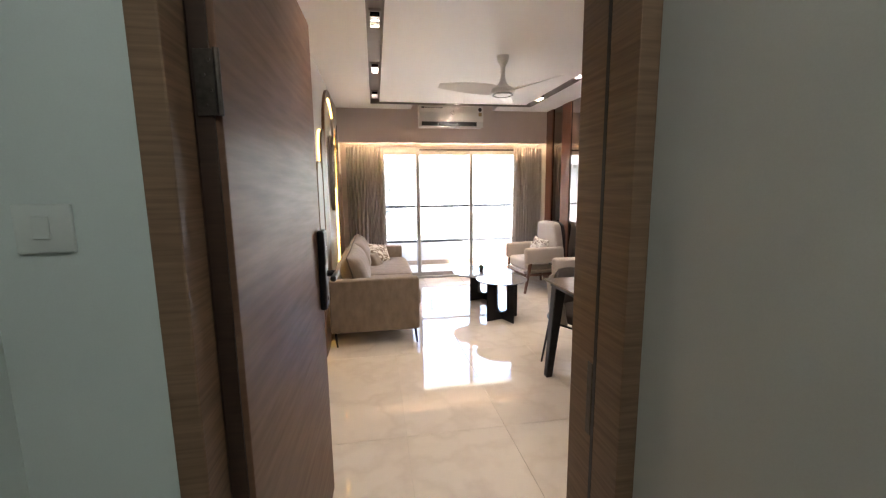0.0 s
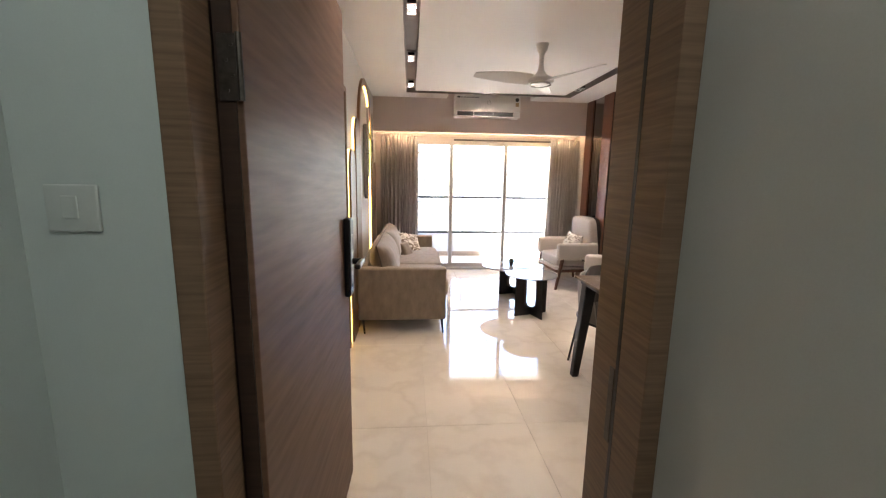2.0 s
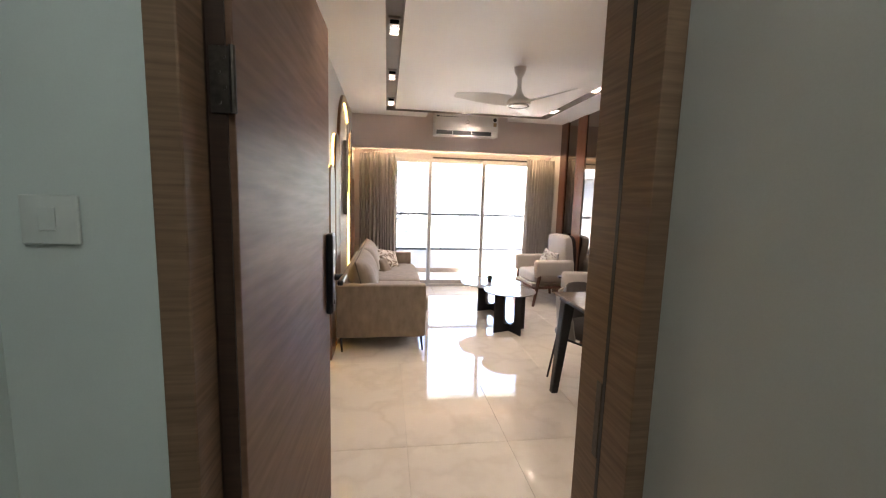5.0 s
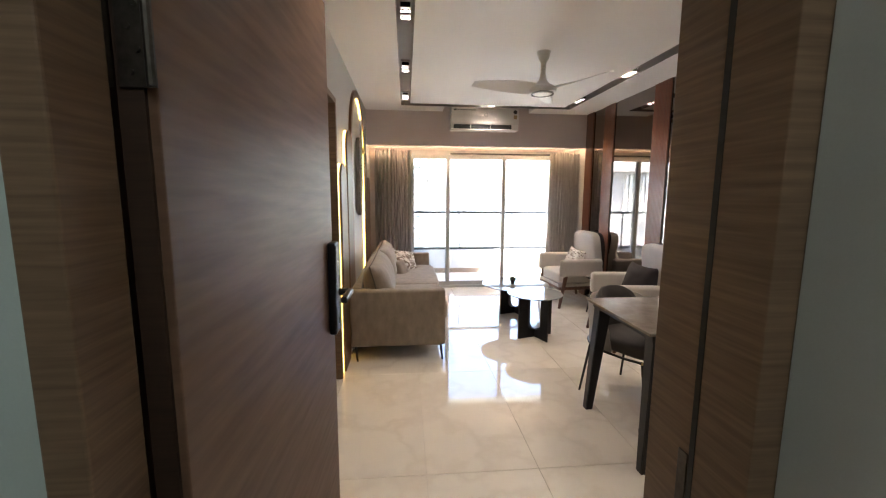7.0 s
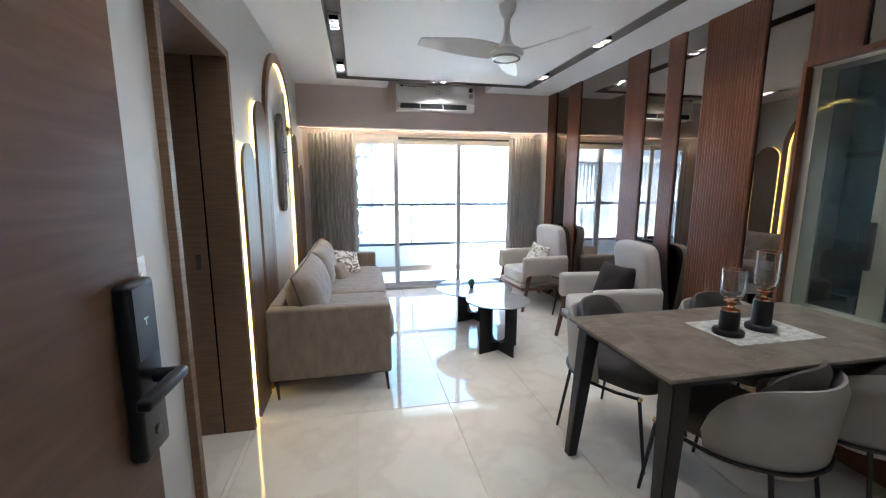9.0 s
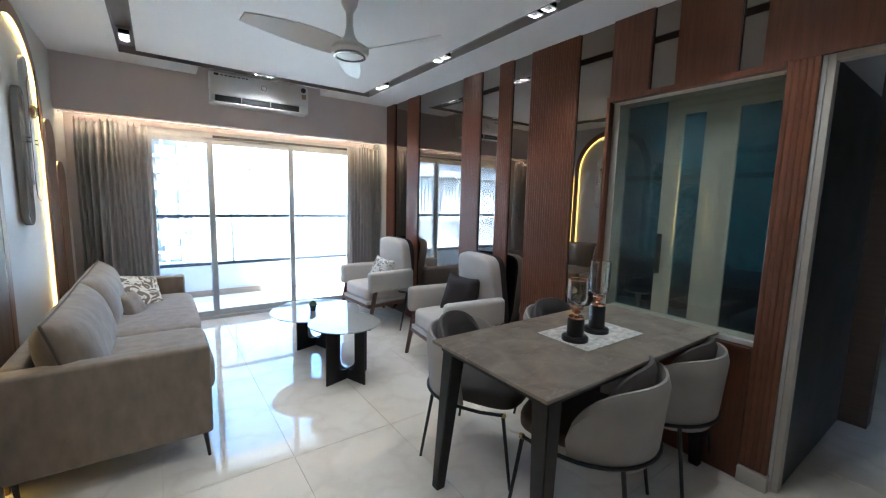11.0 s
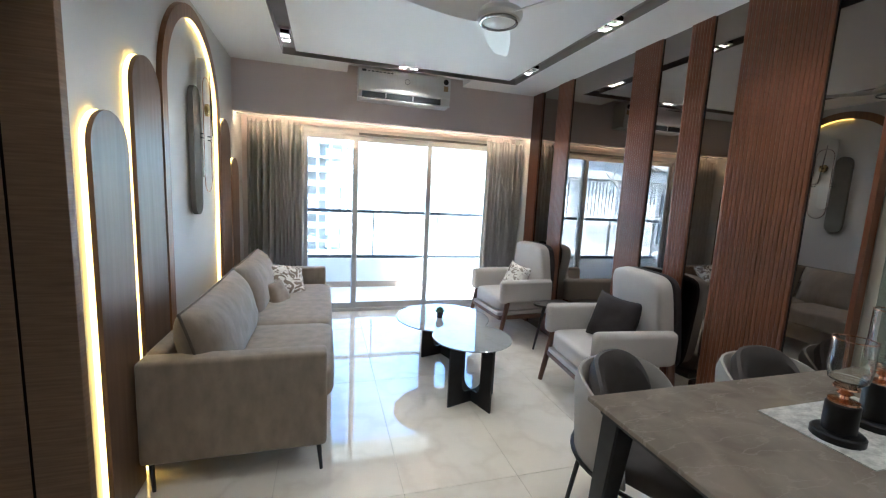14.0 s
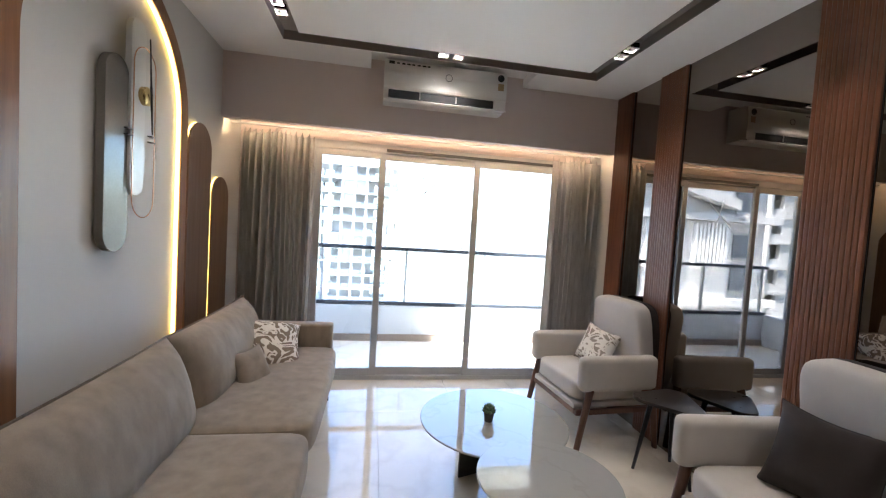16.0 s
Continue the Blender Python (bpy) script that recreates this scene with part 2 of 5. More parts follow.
def leafy(name, light, dark, scale=9.0, width=0.05):
    """A wandering two colour print."""
    m, nt, p = shader(name)
    tc = nt.nodes.new("ShaderNodeTexCoord")
    w = nt.nodes.new("ShaderNodeTexNoise")
    w.inputs["Scale"].default_value, w.inputs["Detail"].default_value = scale, 1.0
    w.inputs["Distortion"].default_value = 2.2
    nt.links.new(tc.outputs["Object"], w.inputs["Vector"])
    s = nt.nodes.new("ShaderNodeMath")
    s.operation = 'SUBTRACT'
    s.inputs[1].default_value = 0.5
    nt.links.new(w.outputs[0], s.inputs[0])
    a = nt.nodes.new("ShaderNodeMath")
    a.operation = 'ABSOLUTE'
    nt.links.new(s.outputs[0], a.inputs[0])
    r = nt.nodes.new("ShaderNodeValToRGB")
    r.color_ramp.elements[0].position, r.color_ramp.elements[0].color = width, (*light, 1)
    r.color_ramp.elements[1].position, r.color_ramp.elements[1].color = width + 0.02, (*dark, 1)
    nt.links.new(a.outputs[0], r.inputs[0])
    nt.links.new(r.outputs[0], p.inputs["Base Color"])
    p.inputs["Roughness"].default_value = 0.9
    return m


LEAFY = leafy("leaf_print", (0.70, 0.66, 0.60), (0.20, 0.155, 0.12), 9.0, 0.062)
PRINT = leafy("pale_leaf_print", (0.74, 0.71, 0.67), (0.30, 0.26, 0.23), 10.0, 0.095)
TEAL = leafy("teal_wallpaper", (0.22, 0.335, 0.365), (0.085, 0.18, 0.205), 8.0, 0.06)
CONCRETE = surface("concrete", (0.55, 0.54, 0.52), (0.46, 0.45, 0.43), 0.85, scale=0.4, fine=6, bump=0.1)
NEIGHBOUR = surface("neighbour_render", (0.60, 0.58, 0.56), (0.50, 0.48, 0.46), 0.85, scale=0.3, fine=4, bump=0.1)
PARAPET = surface("parapet_paint", (0.56, 0.56, 0.56), (0.48, 0.48, 0.48), 0.6, scale=2, fine=120, bump=0.05)
SLATEGLASS = glass("clear_glass", (0.97, 0.99, 0.98))
PANE = glass("window_glass", (0.875, 0.95, 1.0))
TEALGLASS = glass("teal_glass", (0.62, 0.74, 0.75))
SMOKEGLASS = glass("smoke_glass", (0.46, 0.51, 0.485))
TABLETOP = marble("grey_table_stone", (0.36, 0.355, 0.345), (0.25, 0.235, 0.22), 0.025, vein_scale=3.0, amount=0.55, coat=0.6, band=(0.0, 0.02))
RAILGREY = surface("rail_grey", (0.055, 0.058, 0.064), (0.042, 0.045, 0.05), 0.45, metal=0.2, scale=10, bump=0.02)
PIPING = surface("sofa_piping", (0.13, 0.105, 0.085), rough=0.85, scale=12, fine=400, bump=0.2)
BRASS = surface("clock_brass", (0.55, 0.40, 0.17), (0.48, 0.34, 0.14), 0.28, metal=0.9, scale=20, bump=0.0)
GOLD = surface("rose_gold", (0.72, 0.42, 0.27), (0.66, 0.37, 0.23), 0.18, metal=1.0, scale=20, bump=0.0)
WARM = glowing("led_warm", (1.0, 0.60, 0.12), 0.52)
PELMETLED = glowing("led_pelmet", (1.0, 0.70, 0.40), 2.7)

mirror_m, nt, p = shader("bronze_mirror")
p.inputs["Base Color"].default_value = (0.25, 0.22, 0.195, 1)
p.inputs["Metallic"].default_value = 1.0
p.inputs["Roughness"].default_value = 0.012
MIRROR = mirror_m


# ---- mesh tools ----
def part(name, bm, material, parent=None, label="", smooth=False):
    me = bpy.data.meshes.new(name)
    bmesh.ops.recalc_face_normals(bm, faces=bm.faces)
    if smooth:
        for f in bm.faces:
            f.smooth = True
        for e in bm.edges:
            if len(e.link_faces) == 2 and e.calc_face_angle(0) > 0.6:
                e.smooth = False
    bm.to_mesh(me)
    bm.free()
    me.materials.append(material)
    ob = new(name, me)
    ob.parent = parent
    if label:
        ob["label"] = label
    return ob


def thing(name, label, category, group="", kind="", at=None):
    ob = new(name)
    ob.empty_display_size = 0.05
    if at is not None:
        ob.matrix_basis = at
    return tagged(ob, label, category, group, kind)


def box(bm, x0, x1, y0, y1, z0, z1, bevel=0.0, seg=2):
    vs = [bm.verts.new(c) for c in ((x0, y0, z0), (x1, y0, z0), (x1, y1, z0), (x0, y1, z0), (x0, y0, z1), (x1, y0, z1), (x1, y1, z1), (x0, y1, z1))]
    fs = [bm.faces.new([vs[i] for i in q]) for q in ((3, 2, 1, 0), (4, 5, 6, 7), (0, 1, 5, 4), (1, 2, 6, 5), (2, 3, 7, 6), (3, 0, 4, 7))]
    if bevel:
        es = list({e for f in fs for e in f.edges})
        bmesh.ops.bevel(bm, geom=es, offset=bevel, segments=seg, affect='EDGES', profile=0.5)
    return bm


def boxes(*rows, bevel=0.0, seg=2):
    bm = bmesh.new()
    for r in rows:
        box(bm, *r, bevel=bevel, seg=seg)
    return bm


def tube(bm, points, r, n=8, r2=None):
    """A round bar through the points, tapering from r to r2."""
    pts = [Vector(q) for q in points]
    rings = []
    for i, q in enumerate(pts):
        d = (pts[min(i + 1, len(pts) - 1)] - pts[max(i - 1, 0)]).normalized()
        side = d.cross(Vector((0, 0, 1)) if abs(d.z) < 0.9 else Vector((1, 0, 0))).normalized()
        up = side.cross(d)
        rad = r if r2 is None else r + (r2 - r) * i / (len(pts) - 1)
        rings.append([bm.verts.new(q + rad * (math.cos(2 * math.pi * k / n) * side + math.sin(2 * math.pi * k / n) * up)) for k in range(n)])
    for a, b in zip(rings, rings[1:]):
        for k in range(n):
            bm.faces.new((a[k], a[(k + 1) % n], b[(k + 1) % n], b[k]))
    bm.faces.new(rings[0][::-1])
    bm.faces.new(rings[-1])
    return bm


def lathe(bm, profile, n=24, centre=(0, 0, 0)):
    """Turns (radius, height) pairs round the upright axis."""
    cx, cy, cz = centre
    rings = []
    for r, z in profile:
        if r < 1e-5:
            rings.append([bm.verts.new((cx, cy, cz + z))])
        else:
            rings.append([bm.verts.new((cx + r * math.cos(2 * math.pi * k / n), cy + r * math.sin(2 * math.pi * k / n), cz + z)) for k in range(n)])
    for a, b in zip(rings, rings[1:]):
        for k in range(n):
            q = [a[k % len(a)], a[(k + 1) % len(a)], b[(k + 1) % len(b)], b[k % len(b)]]
            q = list(dict.fromkeys(q))
            if len(q) > 2:
                bm.faces.new(q)
    return bm


def slab(bm, outline, z0, z1, place=None, bevel=0.0):
    """A plate with the given outline (x, y), from z0 to z1; place maps (x, y, z) to the world."""
    place = place or (lambda x, y, z: (x, y, z))
    low = [bm.verts.new(place(x, y, z0)) for x, y in outline]
    high = [bm.verts.new(place(x, y, z1)) for x, y in outline]
    n = len(outline)
    fs = [bm.faces.new(low[::-1]), bm.faces.new(high)]
    for i in range(n):
        fs.append(bm.faces.new((low[i], low[(i + 1) % n], high[(i + 1) % n], high[i])))
    if bevel:
        es = list(fs[1].edges) + list(fs[0].edges)
        bmesh.ops.bevel(bm, geom=es, offset=bevel, segments=2, affect='EDGES', profile=0.5)
    return bm


def pad(bm, cx, cy, cz, sx, sy, sz, power=4.0, n=20, puff=0.0):
    """A stuffed cushion: a rounded box of that size, thicker in the middle by puff."""
    verts = {}
    def put(u, v, w):
        # the point of a cube's skin, pressed towards a rounded box
        k = (abs(u) ** power + abs(v) ** power + abs(w) ** power) ** (1 / power)
        x, y, z = u / k, v / k, w / k
        swell = 1 + puff * (1 - x * x) * (1 - y * y)
        return (cx + sx / 2 * x, cy + sy / 2 * y, cz + sz / 2 * z * swell)
    m = n // 2
    grid = [math.sin(math.pi / 2 * (2 * i / m - 1)) for i in range(m + 1)]
    for axis in range(3):
        for s in (-1, 1):
            for i in range(m):
                for j in range(m):
                    q = []
                    for a, b in ((grid[i], grid[j]), (grid[i + 1], grid[j]), (grid[i + 1], grid[j + 1]), (grid[i], grid[j + 1])):
                        c = [0, 0, 0]
                        c[axis], c[(axis + 1) % 3], c[(axis + 2) % 3] = s, a, b
                        key = tuple(round(t, 5) for t in c)
                        if key not in verts:
                            verts[key] = bm.verts.new(put(*c))
                        q.append(verts[key])
                    bm.faces.new(q if s > 0 else q[::-1])
    return bm


def turn(bm, m):
    bmesh.ops.transform(bm, matrix=m, verts=bm.verts)
    return bm


def structure(name, bm, material, label, category):
    return tagged(part(name, bm, material), label, category, kind="structure")


# ---- structure ----
XL, XR, YB, YW, ZC = -0.34, 2.763, 6.065, 6.5, 2.575

structure("wall_west", boxes((XL - 0.25, XL, 0.93, 2.70, 0, 2.7), (XL - 0.25, XL, 2.70, 3.43, 2.12, 2.7), (XL - 0.25, XL, 3.43, 6.62, 0, 2.7)), WALL, "pale greige painted wall beside the sofa", "wall")
structure("wall_east", boxes((2.79, 2.95, 2.93, 6.62, 0, 2.7), (2.79, 2.95, 1.90, 2.04, 0, 2.7), (2.79, 2.95, 2.04, 2.93, 0, 0.74), (2.79, 2.95, 2.04, 2.93, 2.07, 2.7), (2.79, 2.95, 0.6, 1.90, 2.11, 2.7)), WALL, "wall behind the fluted wood and mirror panels", "wall")
structure("wall_north", boxes((XL, 0.22, YW, 6.62, 0, 2.7), (2.52, 2.79, YW, 6.62, 0, 2.7), (0.22, 2.52, YW, 6.62, 2.10, 2.7)), BULK, "window wall in warm taupe paint", "wall")
structure("bulkhead", boxes((XL, 2.763, YB, 6.125, 2.112, 2.66)), BULK, "taupe painted bulkhead that hides the curtain rail", "wall")
structure("wall_south", boxes((0.752, 2.95, 0.93, 1.095, 0, 2.7)), WALL, "plain painted wall on the entrance side", "wall")
structure("lobby_wall_west", boxes((-0.60, -0.44, -2.0, 0.85, 0, 2.7)), LOBBY, "plain pale lobby side wall", "wall")
structure("lobby_wall_north", boxes((-0.60, -0.206, 0.85, 0.93, 0, 2.7), (-0.206, 0.752, 0.88, 0.98, 2.17, 2.7)), LOBBY, "pale lobby wall round the entrance door", "wall")
structure("lobby_wall_east", boxes((0.707, 0.95, -2.0, 0.874, 0, 2.7), (0.752, 0.95, 0.874, 0.93, 0, 2.7)), LOBBYSIDE, "plain lobby side wall, toned warmer and darker", "wall")
structure("lobby_wall_south", boxes((-0.60, 0.95, -2.15, -2.0, 0, 2.7)), LOBBY, "plain lobby end wall", "wall")
structure("lobby_ceiling", boxes((-0.60, 0.95, -2.0, 0.9, 2.62, 2.7)), CEIL, "white lobby ceiling", "ceiling")

# false ceiling with a dark channel running round it
cx0, cx1, cy0, cy1, cw = 0.135, 2.372, 1.75, 5.745, 0.118
NX0, NX1 = 0.70, 1.91
structure("ceiling", boxes(
    (XL, cx0, 0.93, YB, ZC, 2.66), (cx1, 2.79, 0.93, YB, ZC, 2.66), (cx0, cx1, 0.93, cy0, ZC, 2.66),
    (cx0, NX0, cy1, YB, ZC, 2.66), (NX1, cx1, cy1, YB, ZC, 2.66), (NX0, NX1, cy1, cy1 + 0.02, ZC, 2.66), (NX0, NX1, cy1 + 0.02, YB, 2.645, 2.66),
    (cx0 + cw, cx1 - cw, cy0 + cw, cy1 - cw, ZC, 2.66), (XL, 2.79, 6.125, 6.62, 2.64, 2.70), (XL - 0.25, 2.95, 0.93, 6.62, 2.70, 2.85)), CEIL, "white gypsum false ceiling with a recessed channel", "ceiling")
structure("ceiling_channel_trim", boxes(
    (cx0, cx0 + cw, cy0, cy1, 2.632, 2.66), (cx1 - cw, cx1, cy0, cy1, 2.632, 2.66), (cx0 + cw, cx1 - cw, cy0, cy0 + cw, 2.632, 2.66), (cx0 + cw, cx1 - cw, cy1 - cw, cy1, 2.632, 2.66),
    (cx0, cx0 + 0.004, cy0, cy1, ZC - 0.002, 2.632), (cx1 - 0.004, cx1, cy0, cy1, ZC - 0.002, 2.632), (cx0 + 0.004, cx1 - 0.004, cy1 - 0.004, cy1, ZC - 0.002, 2.632), (cx0 + 0.004, cx1 - 0.004, cy0, cy0 + 0.004, ZC - 0.002, 2.632),
    (cx0 + cw - 0.004, cx0 + cw, cy0 + cw, cy1 - cw, ZC - 0.002, 2.632), (cx1 - cw, cx1 - cw + 0.004, cy0 + cw, cy1 - cw, ZC - 0.002, 2.632),
    (cx0 + cw, cx1 - cw, cy1 - cw, cy1 - cw + 0.004, ZC - 0.002, 2.632), (cx0 + cw, cx1 - cw, cy0 + cw - 0.004, cy0 + cw, ZC - 0.002, 2.632)), CHANNEL, "dark brown lining of the ceiling channel", "trim")

structure("floor", boxes((XL - 0.25, 2.95, 0.93, 6.62, -0.12, -0.004), (-0.92, 3.32, 6.62, 7.75, -0.12, -0.004), (-0.60, 0.95, -2.15, 0.93, -0.12, -0.004), (-3.65, XL - 0.25, 0.8, 5.15, -0.12, -0.004), (2.95, 6.4, 0.45, 4.05, -0.12, -0.004)), GROUT, "polished cream marble tile floor", "floor")

# balcony
structure("balcony_parapet", boxes((-0.8, 3.2, 7.75, 7.87, -0.1, 0.43), (-0.92, -0.8, 6.62, 7.87, -0.1, 0.43), (3.2, 3.32, 6.62, 7.87, -0.1, 0.43)), PARAPET, "low white balcony parapet", "parapet")
structure("balcony_ceiling", boxes((-0.92, 3.32, 6.62, 7.95, 2.62, 2.85)), CEIL, "balcony slab overhead", "ceiling")
structure("balcony_skirting", boxes((-0.8, 3.2, 7.738, 7.75, 0, 0.085)), surface("skirting_tile", (0.30, 0.22, 0.16), rough=0.4, scale=5), "brown tile skirting along the balcony parapet", "skirting")
structure("balcony_wall", boxes((-0.92, XL - 0.25, 6.5, 6.62, -0.1, 2.62), (2.95, 3.32, 6.5, 6.62, -0.1, 2.62)), PARAPET, "white outer wall beside the balcony", "wall")


# ---- entrance door ----
def entrance_frame():
    f = tagged(thing("door_1_frame", "brown laminate entrance door frame with horizontal grain", "door frame"), kind="structure")
    part("left_jamb", boxes((-0.206, -0.158, 0.838, 0.930, 0, 2.17), bevel=0.003), LAMINATE, f)
    # a dark block stands in for the shade in the gap beside the leaf
    part("gap_shade", boxes((-0.338, -0.172, 0.931, 0.99, 0, 2.17)), DARKWOOD, f, "dark block for the shaded gap behind the jamb")
    part("right_jamb", boxes((0.665, 0.752, 0.876, 0.978, 0, 2.17), (0.667, 0.752, 0.990, 1.105, 0, 2.17), bevel=0.0015), LAMINATE, f)
    part("door_seal", boxes((0.6645, 0.752, 0.978, 0.990, 0, 2.17)), BLACK, f, "black rubber seal in the jamb")
    part("head", boxes((-0.156, 0.663, 0.862, 1.10, 2.10, 2.17)), LAMINATE, f)
    part("strike_plate", boxes((0.664, 0.667, 0.993, 1.015, 0.80, 0.99), bevel=0.001), STEEL, f, "worn metal strike plate")


def entrance_door():
    d = thing("door_1", "open brown laminate entrance door with a black smart lock", "door", at=pose(-0.161, 0.948, 0, 0, 0, -1.7))
    part("leaf", boxes((0.0, 0.042, 0.006, 0.988, 0.012, 2.09), bevel=0.002), LEAFWOOD, d)
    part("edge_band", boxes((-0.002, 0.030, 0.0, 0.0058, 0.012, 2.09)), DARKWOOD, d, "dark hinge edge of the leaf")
    for z in (1.556, 0.35):
        h = part("hinge", boxes((0.004, 0.040, -0.004, -0.001, z, z + 0.115), (-0.012, -0.004, -0.03, -0.001, z, z + 0.115), bevel=0.0008), STEEL, d, "dull metal butt hinge")
        bm = bmesh.new()
        tube(bm, [(0.045, -0.008, z), (0.045, -0.008, z + 0.115)], 0.006, 10)
        part("hinge_pin", bm, STEEL, h)
        bm = bmesh.new()
        for k in range(4):
            tube(bm, [(0.02 + 0.01 * (k % 2), -0.003, z + 0.018 + k * 0.026), (0.02 + 0.01 * (k % 2), -0.007, z + 0.018 + k * 0.026)], 0.0035, 8)
        part("screw", bm, STEEL, h)
    lock = part("lock_body", boxes((0.042, 0.070, 0.893, 0.981, 0.918, 1.258), bevel=0.009, seg=3), LOCKBLACK, d, "black smart lock body", smooth=True)
    bm = bmesh.new()
    tube(bm, [(0.066, 0.950, 1.068), (0.105, 0.950, 1.068)], 0.014, 14)
    part("spindle", bm, LOCKBLACK, lock, smooth=True)
    part("lever", boxes((0.098, 0.122, 0.823, 0.968, 1.057, 1.079), bevel=0.007, seg=3), LOCKBLACK, lock, smooth=True)
    part("keypad", boxes((0.070, 0.0715, 0.903, 0.971, 1.113, 1.248), bevel=0.0005), SLATE, lock, "glossy black touch keypad")
    bm = bmesh.new()
    lathe(bm, [(0, 0), (0.010, 0), (0.010, 0.002), (0.007, 0.003), (0, 0.003)], 20)
    part("button", turn(bm, pose(0.070, 0.937, 0.963, 0, 90, 0)), STEEL, lock)
    bm = boxes((0.0715, 0.0720, 0.930, 0.944, 1.185, 1.188), (0.0715, 0.0720, 0.935, 0.938, 1.173, 1.185))
    part("keypad_mark", bm, SWITCHW, lock)


def switch_plate():
    s = thing("light_switch", "white square rocker switch plate on the lobby wall", "switch")
    part("plate", boxes((-0.394, -0.314, 0.842, 0.850, 1.328, 1.404), bevel=0.003, seg=3), SWITCHW, s, smooth=True)
    part("rocker", boxes((-0.368, -0.344, 0.8395, 0.8425, 1.350, 1.386), bevel=0.001), SWITCHW, s)


def switch_board():
    s = thing("switch_board", "white modular switch board beside the bedroom door", "switch")
    part("plate", boxes((XL, XL + 0.012, 2.355, 2.465, 1.02, 1.215), bevel=0.003, seg=3), WHITE, s, smooth=True)
    for k in range(2):
        for j in range(3):
            part("rocker", boxes((XL + 0.012, XL + 0.017, 2.368 + k * 0.045, 2.405 + k * 0.045, 1.038 + j * 0.057, 1.087 + j * 0.057), bevel=0.002), WHITE, s)
    bm = bmesh.new()
    lathe(bm, [(0, 0), (0.016, 0), (0.014, 0.022), (0, 0.024)], 20)
    part("dimmer_knob", turn(bm, pose(XL + 0.016, 2.385, 1.16, 0, 90, 0)), WHITE, s, smooth=True)


entrance_frame()
entrance_door()
switch_plate()
switch_board()


# ---- inner door on the sofa wall ----
def inner_frame():
    f = tagged(thing("door_2_frame", "brown laminate door frame lining the bedroom opening", "door frame"), kind="structure")
    part("left_jamb", boxes((XL - 0.262, XL + 0.03, 2.66, 2.70, 0, 2.12), bevel=0.002), LAMINATE, f)
    part("right_jamb", boxes((XL - 0.13, XL + 0.03, 3.425, 3.465, 0, 2.12), (XL - 0.262, XL - 0.14, 3.425, 3.465, 0, 2.12), bevel=0.002), LAMINATE, f)
    part("door_seal", boxes((XL - 0.1395, XL - 0.1305, 3.4272, 3.4298, 0, 2.08)), JOINT, f, "dark joint in the jamb")
    part("head", boxes((XL - 0.262, XL + 0.03, 2.70, 3.425, 2.08, 2.12), bevel=0.002), LAMINATE, f)
    part("strike_plate", boxes((XL - 0.20, XL - 0.175, 3.422, 3.425, 0.98, 1.06)), STEEL, f)


inner_frame()


# ---- lit arches on the sofa wall ----
def arch_outline(y0, y1, top, n=24, base=0.0):
    r, c = (y1 - y0) / 2, (y0 + y1) / 2
    return [(y0, base), (y1, base)] + [(c + r * math.cos(math.pi * k / n), top - r + r * math.sin(math.pi * k / n)) for k in range(n + 1)]


def on_wall(y, z, d):
    return (XL + d, y, z)


def ribbon(bm, pts, w, d0, d1, place):
    """A strip of width w along pts (y, z), to its inner side, from depth d0 to d1."""
    a, b = [], []
    for i, (y, z) in enumerate(pts):
        y0, z0 = pts[max(i - 1, 0)]
        y1, z1 = pts[min(i + 1, len(pts) - 1)]
        t = Vector((y1 - y0, z1 - z0)).normalized()
        n = Vector((-t.y, t.x))
        for lst, off in ((a, 0), (b, w)):
            lst.append([bm.verts.new(place(y + n.x * off, z + n.y * off, d)) for d in (d0, d1)])
    for i in range(len(pts) - 1):
        for q in ((a[i][1], a[i + 1][1], b[i + 1][1], b[i][1]), (a[i][0], a[i + 1][0], a[i + 1][1], a[i][1]), (b[i][0], b[i][1], b[i + 1][1], b[i + 1][0]), (a[i][0], b[i][0], b[i + 1][0], a[i + 1][0])):
            bm.faces.new(q)
    for e in (0, -1):
        bm.faces.new((a[e][0], a[e][1], b[e][1], b[e][0]))
    return bm


def arch_panel(y0, y1, top, label, led_from=0.0, back=0.020, face=0.038):
    a = thing("lit_wall_arch", label, "wall panel", "arch panels on the wall")
    bm = bmesh.new()
    slab(bm, arch_outline(y0, y1, top), back, face, place=on_wall, bevel=0.002)
    part("panel", bm, ARCHWOOD, a)
    bm = bmesh.new()
    slab(bm, arch_outline(y0 + 0.006, y1 - 0.006, top - 0.006), 0.0, back, place=on_wall)
    part("backing", bm, DARKWOOD, a)
    r, c = (y1 - y0) / 2, (y0 + y1) / 2
    pts = [(y0, led_from), (y0, top - r)] + [(c - r * math.cos(math.pi * k / 24), top - r + r * math.sin(math.pi * k / 24)) for k in range(1, 11)]
    bm = bmesh.new()
    ribbon(bm, pts[::-1], 0.005, 0.001, back - 0.002, on_wall)
    part("led_strip", bm, WARM, a, "glowing warm light strip")
    return a


RINGWOOD = surface("ring_veneer", (0.235, 0.108, 0.048), (0.165, 0.074, 0.033), 0.35, scale=3.0, stretch=(14, 14, 0.8), fine=16, bump=0.05, detail=8)


